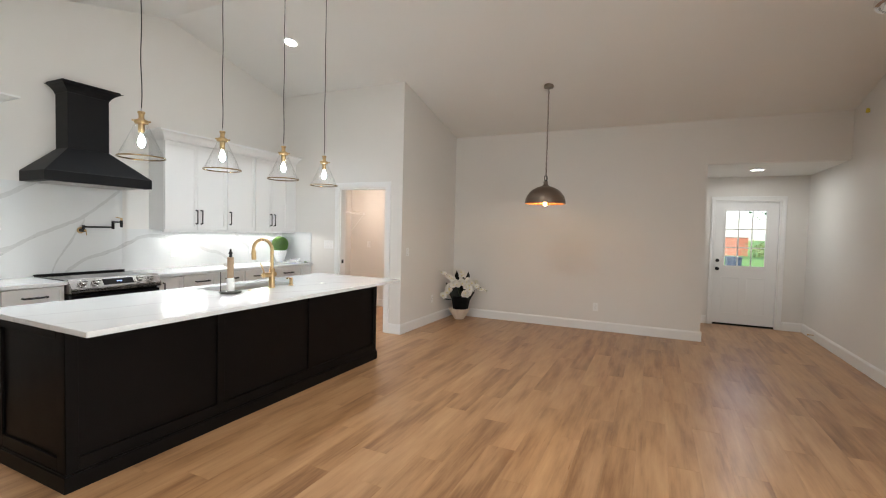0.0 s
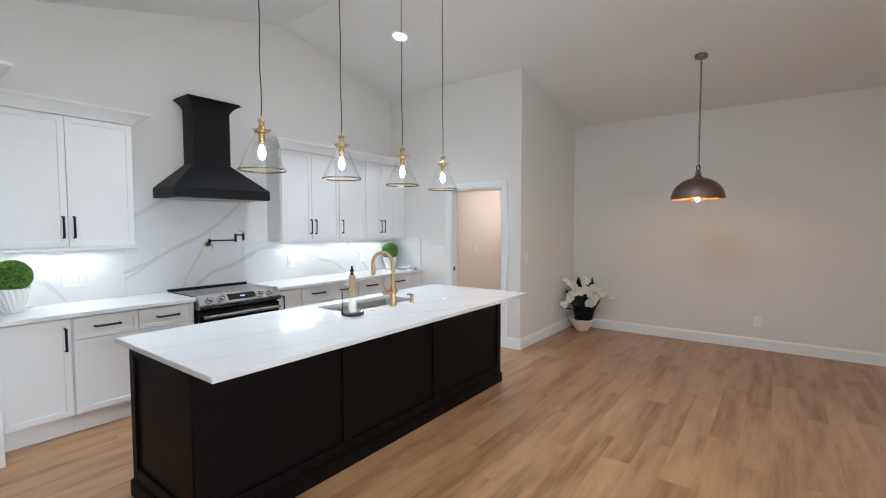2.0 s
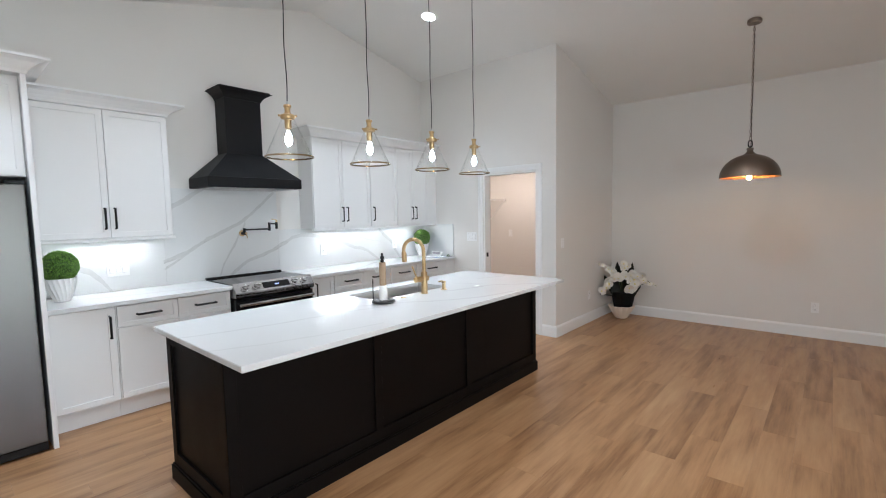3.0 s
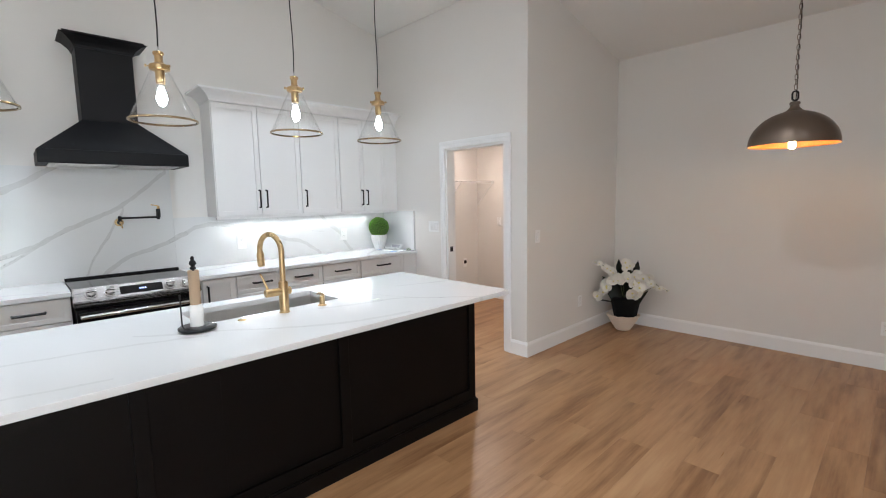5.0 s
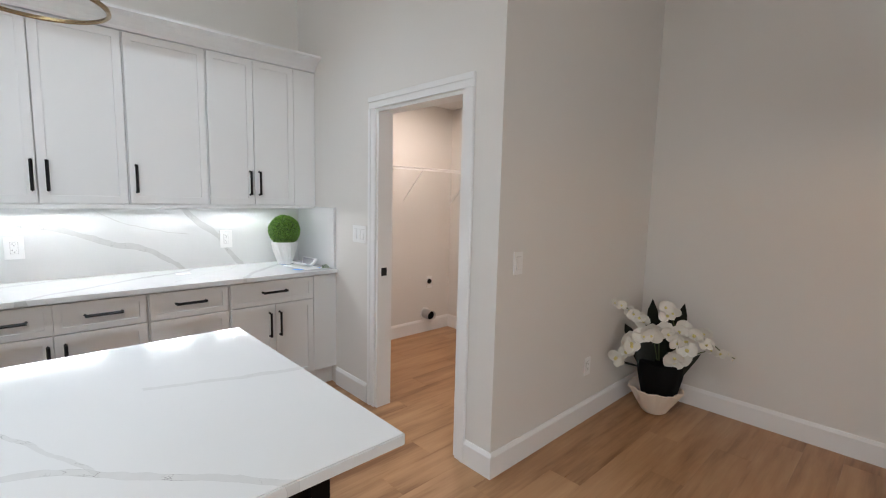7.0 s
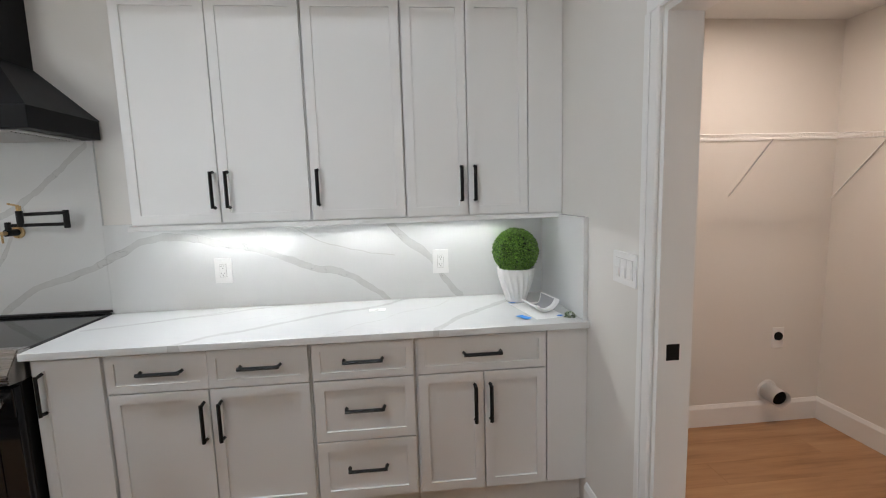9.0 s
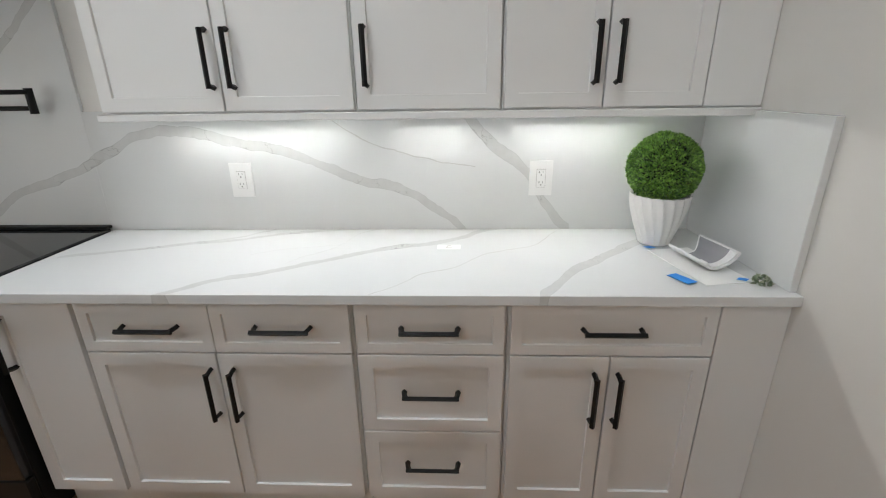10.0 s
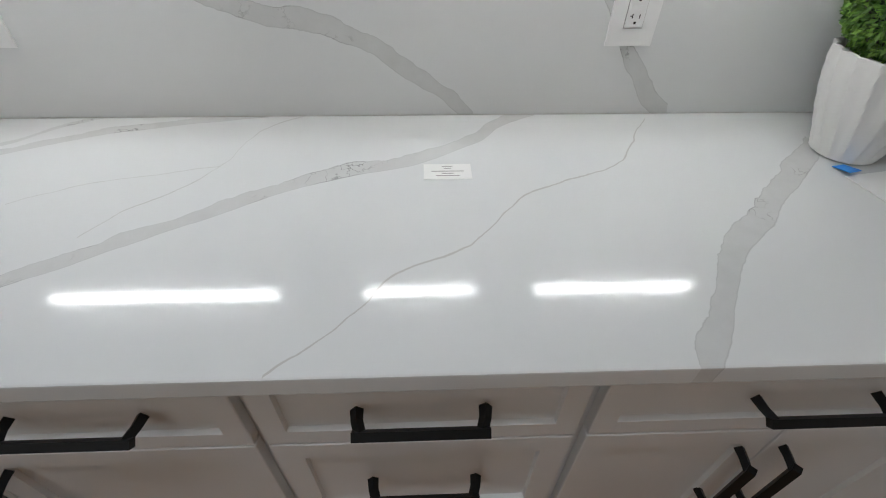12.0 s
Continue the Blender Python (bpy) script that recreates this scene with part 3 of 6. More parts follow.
def crown(bm, y0, y1, z0, face, returns, h=0.098, out=0.112):
    """Crown moulding along y above cabinets, with returns at the ends named."""
    prof = [(0.0, 0.0), (0.006, 0.0), (0.012, 0.018), (0.030, 0.040), (0.062, 0.066), (0.092, 0.078), (out, 0.082), (out, h), (0.0, h)]
    ya = y0
    yb = y1
    rows = []
    for d, z in prof:
        rows.append([(WX + 0.002, ya - (d if "a" in returns else 0), z0 + z), (face + d, ya - (d if "a" in returns else 0), z0 + z), (face + d, yb + (d if "b" in returns else 0), z0 + z), (WX + 0.002, yb + (d if "b" in returns else 0), z0 + z)])
    vs = [[bm.verts.new(p) for p in row] for row in rows]
    for p, q in zip(vs, vs[1:]):
        for k in range(3):
            bm.faces.new((p[k], p[k + 1], q[k + 1], q[k]))
    bm.faces.new(vs[-1])
    bm.faces.new(vs[0][::-1])
    for k in (0, 3):
        bm.faces.new([r[k] for r in vs])
    return bm


UZ0, UZ1 = 1.386, 2.40


def wall_cabinet(y0, y1, label):
    c = thing("wall_cabinet", ((WX + UP_FACE) / 2, (y0 + y1) / 2, UZ0), label, "cabinet", "kitchen wall cabinets")
    b = bmesh.new()
    box(b, WX + 0.001, UP_FACE - 0.0195, y0 + 0.0008, y1 - 0.0008, UZ0 - 0.004, 2.405, 0.001)
    part("body", b, M_CAB, c)
    return c


c = wall_cabinet(3.545, 4.368, "tall white shaker wall cabinet with two doors")
for a, e, hy in ((3.550, 3.952, 3.930), (3.954, 4.364, 3.996)):
    pull(shaker("door", c, UP_FACE, a, e, UZ0, UZ1), UP_FACE, hy, 1.540)
c = wall_cabinet(4.368, 4.821, "tall white shaker wall cabinet with one door")
pull(shaker("door", c, UP_FACE, 4.373, 4.817, UZ0, UZ1), UP_FACE, 4.408, 1.540)
c = wall_cabinet(4.821, LY - 0.001, "tall white shaker wall cabinet with two doors and filler")
for a, e, hy in ((4.826, 5.126, 5.093), (5.128, 5.427, 5.159)):
    pull(shaker("door", c, UP_FACE, a, e, UZ0, UZ1), UP_FACE, hy, 1.540)
part("filler", one_box(UP_FACE - 0.019, UP_FACE - 0.006, 5.431, LY - 0.002, UZ0, UZ1, 0.001), M_CAB, c)
c = wall_cabinet(1.175, 2.121, "tall white shaker wall cabinet with two doors")
for a, e, hy in ((1.205, 1.662, 1.630), (1.664, 2.115, 1.697)):
    pull(shaker("door", c, UP_FACE, a, e, UZ0, UZ1), UP_FACE, hy, 1.540)
for y0, y1, ret in ((3.545, LY - 0.002, "a"), (1.175, 2.121, "b")):
    solid("crown_moulding", crown(bmesh.new(), y0, y1, 2.4055, UP_FACE, ret), M_CAB, "white painted crown moulding on wall cabinets", "moulding")
    b = bmesh.new()
    box(b, UP_FACE - 0.03, UP_FACE + 0.006, y0 - (0.012 if ret == "a" else 0), y1 + (0.012 if ret == "b" else 0), UZ0 - 0.028, UZ0 - 0.0045, 0.003)
    solid("light_rail", b, M_CAB, "white painted light rail under wall cabinets", "moulding")

# under-cabinet light strips
for y0, y1 in ((3.648, 4.235), (4.447, 4.745), (4.89, 5.322), (1.32, 1.98)):
    st = thing("under_cabinet_light", (-5.325, (y0 + y1) / 2, UZ0 - 0.012), "slim white under-cabinet light strip, lit", "light", "under-cabinet lights")
    zl, slope = UZ0 - 0.0305, 0.65
    part("housing", prism(bmesh.new(), [(-5.340, UZ0 - 0.0045), (-5.306, UZ0 - 0.0045), (-5.306, zl + 0.034 * slope), (-5.340, zl)], "y", y0, y1), M_PLAST, st)
    za, zb = zl + 0.012 * slope - 0.0004, zl + 0.022 * slope - 0.0004
    part("diffuser", prism(bmesh.new(), [(-5.328, za), (-5.318, zb), (-5.318, zb - 0.0008), (-5.328, za - 0.0008)], "y", y0 + 0.008, y1 - 0.008), M_STRIP, st, "glowing white diffuser tilted towards the room")

# fridge with its side panel and cabinet above
fr = thing("fridge", (-5.0, 0.69, 0), "dark stainless steel side-by-side fridge with tall doors", "fridge")
part("body", one_box(WX + 0.03, -4.70, 0.235, 1.128, 0.02, 1.77, 0.006), M_BLACK, fr)
for y0, y1 in ((0.235, 0.682), (0.688, 1.119)):
    dd = part("door", one_box(-4.695, -4.615, y0, y1, 0.075, 1.765, 0.010, 3), M_DKSTEEL, fr, "brushed dark stainless door")
    hy = y1 - 0.05 if y0 < 0.5 else y0 + 0.05
    part("handle", tube(bmesh.new(), [(-4.617, hy, 0.72), (-4.57, hy, 0.75), (-4.57, hy, 1.5), (-4.617, hy, 1.53)], 0.011), M_STEEL, dd)
part("base_grille", one_box(-4.70, -4.635, 0.24, 1.12, 0.012, 0.068, 0.003), M_BLACK, fr, "black base grille")
part("hinge_cover", one_box(-4.71, -4.625, 1.03, 1.126, 1.7655, 1.79, 0.004), M_BLACK, fr, "black hinge cover")
fc = thing("wall_cabinet", (-5.0, 0.69, 1.82), "white shaker cabinet over the fridge with tall side panels", "cabinet", "kitchen wall cabinets")
part("body", one_box(WX + 0.001, -4.72, 0.20, 1.144, 1.82, 2.46, 0.001), M_CAB, fc)
for a, e, hy in ((0.205, 0.680, 0.64), (0.683, 1.141, 0.72)):
    pull(shaker("door", fc, -4.70, a, e, 1.825, 2.44), -4.70, hy, 1.95)
part("side_panel", one_box(WX + 0.001, -4.63, 1.145, 1.173, 0, 2.46, 0.0015), M_CAB, fc, "tall white end panel")
part("side_panel", one_box(WX + 0.001, -4.63, 0.172, 0.199, 0, 2.46, 0.0015), M_CAB, fc, "tall white end panel")
solid("crown_moulding", crown(bmesh.new(), 0.20, 1.173, 2.461, -4.63, "b"), M_CAB, "white painted crown moulding above the fridge cabinet", "moulding")

# ---- range ----
RY0, RY1 = 2.458, 3.256
rg = thing("range", (-5.08, (RY0 + RY1) / 2, 0), "stainless steel slide-in electric range with black glass cooktop", "range")
part("body", one_box(WX + 0.02, -4.80, RY0 + 0.004, RY1 - 0.004, 0.03, 0.895, 0.003), M_BLACK, rg)
ct = part("cooktop", one_box(-5.39, -4.80, RY0, RY1, 0.905, 0.922, 0.003, 2), M_CERAN, rg, "black ceramic glass cooktop")
part("rear_trim", one_box(-5.404, -5.372, RY0, RY1, 0.9225, 0.936, 0.003), M_BLACK, rg)
b = bmesh.new()
prism(b, [(-4.86, 0.923), (-4.80, 0.930), (-4.735, 0.842), (-4.735, 0.805), (-4.80, 0.80), (-4.86, 0.80)], "y", RY0 - 0.002, RY1 + 0.002)
bmesh.ops.bevel(b, geom=list(b.edges), offset=0.004, segments=2, affect="EDGES", clamp_overlap=True)
cp = part("control_panel", b, M_RANGE, rg)
tilt = math.atan2(0.930 - 0.842, 0.065)


def on_panel(bm, y):
    """Turns a shape built about the z axis so that it stands on the sloping panel at y."""
    m = Matrix.Translation((-4.7675, y, 0.886)) @ Matrix.Rotation(tilt, 4, "Y")
    bmesh.ops.transform(bm, matrix=m, verts=bm.verts)
    return bm


for y in (2.555, 2.665, 3.045, 3.155):
    b = lathe(bmesh.new(), [(0.0, 0.0), (0.036, 0.0), (0.036, 0.006), (0.029, 0.008), (0.027, 0.034), (0.022, 0.038), (0.0, 0.038)], seg=28)
    kn = part("knob", on_panel(b, y), M_RANGE, cp, "steel control knob", True)
    b = one_box(-0.004, 0.004, -0.028, 0.028, 0.036, 0.046, 0.002)
    part("grip", on_panel(b, y), M_CHROME, kn)
b = one_box(-0.032, 0.032, -0.135, 0.135, 0.0, 0.003, 0.001)
part("display", on_panel(b, 2.86), M_CERAN, cp, "black glass display")
b = bmesh.new()
for k, yy in enumerate((-0.012, 0.0, 0.010, 0.022)):
    box(b, -0.006, 0.006, yy - 0.0035, yy + 0.0035, 0.003, 0.0036)
part("clock_digits", on_panel(b, 2.86), M_CLOCK, cp, "small blue glowing digits")
od = part("oven_door", one_box(-4.80, -4.765, RY0 + 0.006, RY1 - 0.006, 0.24, 0.785, 0.004, 2), M_CERAN, rg, "black glass oven door")
part("upper_band", one_box(-4.7648, -4.756, RY0 + 0.006, RY1 - 0.006, 0.665, 0.785, 0.003), M_CERAN, od, "black glass upper band")
part("door_glass", one_box(-4.7648, -4.761, RY0 + 0.09, RY1 - 0.09, 0.33, 0.62, 0.001), M_CERAN, od, "black oven window")
b = bmesh.new()
tube(b, [(-4.757, RY0 + 0.05, 0.735), (-4.712, RY0 + 0.05, 0.737)], 0.012)
tube(b, [(-4.757, RY1 - 0.05, 0.735), (-4.712, RY1 - 0.05, 0.737)], 0.012)
tube(b, [(-4.712, RY0 + 0.025, 0.737), (-4.712, RY1 - 0.025, 0.737)], 0.015, 14)
part("door_handle", b, M_RANGE, od, smooth=True)
part("warming_drawer", one_box(-4.80, -4.768, RY0 + 0.006, RY1 - 0.006, 0.06, 0.23, 0.004), M_BLACK, rg)

# ---- range hood ----
HY0, HY1, HC = 2.365, 3.298, 2.83
hd = thing("range_hood", (-5.2, HC, 1.80), "matte black steel chimney range hood on the wall", "range hood")
hx = -4.955
b = bmesh.new()
box(b, WX + 0.016, hx, HY0, HY1, 1.811, 1.905, 0.003)
part("lower_band", b, M_HOOD, hd)
b = bmesh.new()
cx, cy0, cy1 = -5.20, 2.655, 3.015
lo = [b.verts.new(p) for p in ((WX + 0.001, HY0 + 0.004, 1.906), (hx - 0.004, HY0 + 0.004, 1.906), (hx - 0.004, HY1 - 0.004, 1.906), (WX + 0.001, HY1 - 0.004, 1.906))]
hi = [b.verts.new(p) for p in ((WX + 0.001, cy0, 2.155), (cx, cy0, 2.155), (cx, cy1, 2.155), (WX + 0.001, cy1, 2.155))]
for k in range(4):
    b.faces.new((lo[k], lo[(k + 1) % 4], hi[(k + 1) % 4], hi[k]))
b.faces.new(lo)
b.faces.new(hi[::-1])
part("canopy", b, M_HOOD, hd)
part("chimney", one_box(WX + 0.001, cx, cy0, cy1, 2.1555, 2.70, 0.002), M_HOOD, hd)
b = bmesh.new()
crown(b, cy0, cy1, 2.685, cx, "ab", 0.095, 0.072)
part("cornice", b, M_HOOD, hd)
for k in range(2):
    y0 = HY0 + 0.06 + k * 0.41
    gf = part("grease_filter", one_box(WX + 0.06, hx - 0.04, y0, y0 + 0.395, 1.803, 1.8105, 0.002), M_STEEL, hd, "brushed steel grease filter")
    b = bmesh.new()
    for s in range(16):
        box(b, WX + 0.09 + s * 0.022, WX + 0.10 + s * 0.022, y0 + 0.03, y0 + 0.365, 1.798, 1.8028)
    part("baffle_grid", b, M_STEEL, gf, kind="stuff")

# ---- island ----
IX0, IX1, IY0, IY1, IZ = -3.74, -2.60, 1.523, 4.527, 0.903
BX0, BX1, BY0, BY1 = -3.62, -2.862, 1.552, 4.468
SX0, SX1, SY0, SY1 = -3.60, -3.235, 2.83, 3.615   # sink cut-out
b = bmesh.new()
zt, zb = IZ, IZ - 0.03
outer = [(IX0, IY0), (IX1, IY0), (IX1, IY1), (IX0, IY1)]
inner = [(SX0, SY0), (SX1, SY0), (SX1, SY1), (SX0, SY1)]
vo = {z: [b.verts.new((*p, z)) for p in outer] for z in (zt, zb)}
vi = {z: [b.verts.new((*p, z)) for p in inner] for z in (zt, zb)}
for k in range(4):
    n = (k + 1) % 4
    for z in (zt, zb):
        b.faces.new((vo[z][k], vo[z][n], vi[z][n], vi[z][k]))
    b.faces.new((vo[zt][k], vo[zt][n], vo[zb][n], vo[zb][k]))
    b.faces.new((vi[zt][k], vi[zt][n], vi[zb][n], vi[zb][k]))
bmesh.ops.recalc_face_normals(b, faces=b.faces)
rim = [e for e in b.edges if len(e.link_faces) == 2 and abs(e.link_faces[0].normal.dot(e.link_faces[1].normal)) < 0.5]
bmesh.ops.bevel(b, geom=rim, offset=0.003, segments=2, affect="EDGES")
solid("island_countertop", b, M_ISLE, "white quartz island countertop with faint grey veins", "countertop")
isl = thing("kitchen_island", ((BX0 + BX1) / 2, (BY0 + BY1) / 2, 0), "espresso painted kitchen island base with panelled sides", "island")
zt = IZ - 0.0305
part("end_carcass", one_box(BX0 + 0.012, BX1 - 0.014, BY0 + 0.014, SY0 - 0.03, 0.0, zt), M_ESP, isl)
part("end_carcass", one_box(BX0 + 0.012, BX1 - 0.014, SY1 + 0.03, BY1 - 0.014, 0.0, zt), M_ESP, isl)
part("sink_base", one_box(BX0 + 0.012, SX1 + 0.03, SY0 - 0.0298, SY1 + 0.0298, 0.0, 0.60), M_ESP, isl)
part("back_panel", one_box(SX1 + 0.0302, BX1 - 0.014, SY0 - 0.0298, SY1 + 0.0298, 0.0, zt), M_ESP, isl)
posts = [BY0, 2.492, 3.42, BY1]
wst = 0.06
for za, zb in ((zt - 0.055, zt), (0.10, 0.17)):
    part("rail", one_box(BX1 - 0.0138, BX1, BY0 + wst, BY1 - wst, za, zb, 0.0015), M_ESP, isl)
for y in (BY0 + wst / 2, 2.492, 3.42, BY1 - wst / 2):
    part("stile", one_box(BX1 - 0.0138, BX1 + 0.0005, y - wst / 2, y + wst / 2, 0.10, zt, 0.0015), M_ESP, isl)
for yf, s in ((BY0, 1), (BY1, -1)):
    a, e = sorted((yf, yf + s * 0.0138))
    for za, zb in ((zt - 0.055, zt), (0.10, 0.17)):
        part("rail", one_box(BX0 + wst, BX1 - 0.09, a, e, za, zb, 0.0015), M_ESP, isl)
    for xa, xb in ((BX0, BX0 + wst), (BX1 - 0.09, BX1 - 0.0005)):
        part("stile", one_box(xa, xb, a, e, 0.10, zt, 0.0015), M_ESP, isl)
b = bmesh.new()
prof = [(0.0, 0.0), (0.014, 0.0), (0.014, 0.085), (0.004, 0.098), (0.0, 0.098)]
for d0, d1, z0, z1 in ((0.013, 0.013, 0.0, 0.088), (0.006, 0.006, 0.088, 0.0995)):
    box(b, BX0 - d0, BX1 + d0, BY0 - d0, BY1 + d0, z0, z1, 0.002)
part("plinth", b, M_ESP, isl)
# cabinet fronts on the working side
for y0, y1 in ((1.62, 2.20), (2.20, 2.80), (2.80, 3.65), (3.65, 4.40)):
    b = bmesh.new()
    box(b, BX0 - 0.006, BX0 + 0.0118, y0 + 0.002, y1 - 0.002, 0.11, zt - 0.01, 0.0015)
    part("door", b, M_ESP, isl)

# sink bowl
b = bmesh.new()
wl = 0.004
x0, x1, y0, y1, zd = SX0 - 0.006, SX1 + 0.006, SY0 - 0.006, SY1 + 0.006, IZ - 0.255
for a in ((x0, x1, y0, y1, zd - wl, zd), (x0 - wl, x0, y0, y1, zd, IZ - 0.0305), (x1, x1 + wl, y0, y1, zd, IZ - 0.0305), (x0 - wl, x1 + wl, y0 - wl, y0, zd, IZ - 0.0305), (x0 - wl, x1 + wl, y1, y1 + wl, zd, IZ - 0.0305)):
    box(b, *a, 0.001)
sk = thing("kitchen_sink", ((x0 + x1) / 2, (y0 + y1) / 2, zd), "undermount stainless steel single bowl sink", "sink")
part("bowl", b, M_SINK, sk)
b = lathe(bmesh.new(), [(0.0, 0.001), (0.042, 0.001), (0.045, 0.004), (0.045, 0.0005), (0.0, 0.0005)], ((x0 + x1) / 2, 3.22, zd), 24)
part("drain", b, M_CHROME, sk, "round chrome drain", True)

# ---- pendants over the island ----
PX, PZ = -3.168, 1.985


def cord_line(x, y, z0, z1, wob):
    n = 16
    return [(x + wob * math.sin(3.1 * k / n * 6) * 0.4 * (1 - k / n), y + wob * math.sin(k / n * 17) * (1 - k / n), z0 + (z1 - z0) * k / n) for k in range(n + 1)]


def pendant():
    y = 2.125
    top = roof_z(y)
    p = thing("pendant_light", (PX, y, PZ - 0.10), "clear glass cone pendant light with brass fittings, lit", "pendant light", "pendants over the island")
    b = bmesh.new()
    lathe(b, [(0.036, 0.116), (0.039, 0.108), (0.133, -0.100), (0.136, -0.102), (0.134, -0.106), (0.130, -0.102), (0.036, 0.106), (0.034, 0.116)], (PX, y, PZ), 48, closed=True)
    part("glass_shade", b, M_GLASS, p, "clear glass cone shade", True)
    b = lathe(bmesh.new(), [(0.1350, -0.1000), (0.1388, -0.1008), (0.1398, -0.1078), (0.1350, -0.1100), (0.1305, -0.1082), (0.1305, -0.1068), (0.1368, -0.1068)], (PX, y, PZ), 48, closed=True)
    part("rim", b, M_RIM, p, "thin antique brass rim", True)
    stack = [(0.0, 0.194), (0.020, 0.194), (0.0225, 0.191), (0.0225, 0.183), (0.018, 0.179), (0.0165, 0.174), (0.0165, 0.152), (0.020, 0.148), (0.022, 0.142), (0.034, 0.140), (0.041, 0.135), (0.042, 0.122), (0.040, 0.116), (0.030, 0.112), (0.0195, 0.110), (0.0195, 0.066), (0.0175, 0.062), (0.0175, 0.056), (0.0, 0.056)]
    part("socket", lathe(bmesh.new(), stack, (PX, y, PZ), 32), M_BRASS, p, "stepped brushed brass socket", True)
    b = lathe(bmesh.new(), [(0.0, 0.216), (0.0035, 0.216), (0.0055, 0.206), (0.0065, 0.1935), (0.0, 0.1935)], (PX, y, PZ), 14)
    part("cord_grip", b, M_STEEL, p, "small grey cord grip", True)
    for k in range(3):
        a = 2 * math.pi * k / 3 + 0.5
        c, s = math.cos(a), math.sin(a)
        b = bmesh.new()
        tube(b, [(PX + 0.040 * c, y + 0.040 * s, PZ + 0.128), (PX + 0.050 * c, y + 0.050 * s, PZ + 0.128)], 0.003, 8)
        tube(b, [(PX + 0.050 * c, y + 0.050 * s, PZ + 0.128), (PX + 0.057 * c, y + 0.057 * s, PZ + 0.128)], 0.0065, 10)
        part("thumbscrew", b, M_BRASS, p)
    b = lathe(bmesh.new(), [(0.0, 0.0555), (0.013, 0.0550), (0.014, 0.044), (0.022, 0.022), (0.0305, -0.004), (0.0305, -0.018), (0.024, -0.036), (0.012, -0.049), (0.003, -0.054), (0.0, -0.054)], (PX, y, PZ), 24)
    bulb = part("bulb", b, M_GLASS, p, "clear glass bulb", True)
    # solid emissive core; its size stands in for the bloom round the filament
    b = lathe(bmesh.new(), [(0.0, 0.046), (0.008, 0.044), (0.015, 0.024), (0.0215, 0.000), (0.021, -0.015), (0.014, -0.032), (0.006, -0.040), (0.0, -0.041)], (PX, y, PZ), 20)
    part("filament", b, M_BULB, bulb, "glowing white core shaped like the bulb's bloom", True)
    b = tube(bmesh.new(), cord_line(PX, y, PZ + 0.210, top - 0.02, 0.004), 0.0032, 8)
    part("cord", b, M_BLACK, p, "black fabric cord", True)
    b = lathe(bmesh.new(), [(0.0, -0.032), (0.055, -0.030), (0.06, -0.024), (0.06, 0.012), (0.0, 0.012)], (PX, y, top), 28)
    part("canopy", b, M_BRASS, p, "brass ceiling canopy", True)
    return p


p0 = pendant()
PENDANT_YS = (2.125, 2.735, 3.371, 3.925)
for y in PENDANT_YS[1:]:
    q = copy_thing(p0, Matrix.Translation((PX, y, PZ - 0.10)))
    dz = roof_z(y) - roof_z(2.125)
    for ch in q.children:
        if ch.name.startswith("canopy"):
            ch.location.z += dz
        if ch.name.startswith("cord"):
            k = (roof_z(y) - 0.02 - (PZ + 0.210)) / (roof_z(2.125) - 0.02 - (PZ + 0.210))
            ch.scale.z = k
            ch.location.z = 0.310 * (1 - k)

# ---- dome pendant in the nook ----
DX, DY = -1.392, 6.12
DR = 0.258
dz = 1.834
dp = thing("dome_pendant", (DX, DY, dz), "large aged bronze dome pendant with golden inside, lit", "pendant light")
outer = [(DR * math.sin(radians(a)), 0.226 * math.cos(radians(a))) for a in range(14, 91, 4)]
b = lathe(bmesh.new(), [(0.0, 0.223)] + outer + [(DR + 0.004, -0.006), (DR - 0.002, -0.006)], (DX, DY, dz), 64)
part("dome", b, M_BRONZE, dp, "aged bronze dome shade", True)
b = lathe(bmesh.new(), [(0.0, 0.216)] + [(r * 0.975, z * 0.965) for r, z in outer] + [(DR - 0.0025, -0.005)], (DX, DY, dz), 64)
part("inner_lining", b, M_COPPER, dp, "golden inner lining", True)
b = lathe(bmesh.new(), [(0.062, 0.2135), (0.060, 0.222), (0.050, 0.226), (0.040, 0.236), (0.028, 0.248), (0.0245, 0.264), (0.030, 0.268), (0.031, 0.280), (0.024, 0.286), (0.0, 0.286)], (DX, DY, dz), 32)
part("cap", b, M_BRONZE, dp, "", True)
b = lathe(bmesh.new(), [(0.0, 0.214), (0.02, 0.213), (0.02, 0.062), (0.0, 0.062)], (DX, DY, dz), 20)
part("socket", b, M_BLACK, dp, "", True)
b = lathe(bmesh.new(), [(0.0, 0.062), (0.010, 0.060), (0.012, 0.048), (0.018, 0.028), (0.0205, 0.006), (0.0195, -0.016), (0.012, -0.028), (0.0, -0.031)], (DX, DY, dz), 24)
part("bulb", b, M_AMBER, dp, "glowing amber bulb", True)
ctop = roof_z(DY)


def torus(bm, m, R, r, stretch=1.0, n=16, k=7):
    rings = []
    for i in range(n):
        a = 2 * math.pi * i / n
        ring = []
        for j in range(k):
            c = 2 * math.pi * j / k
            x = (R + r * math.cos(c)) * math.cos(a)
            z = (R + r * math.cos(c)) * math.sin(a) + (stretch if math.sin(a) > 0 else -stretch)
            ring.append(bm.verts.new(m @ Vector((x, r * math.sin(c), z))))
        rings.append(ring)
    for i in range(n):
        p, q = rings[i], rings[(i + 1) % n]
        for j in range(k):
            bm.faces.new((p[j], p[(j + 1) % k], q[(j + 1) % k], q[j]))
    return bm


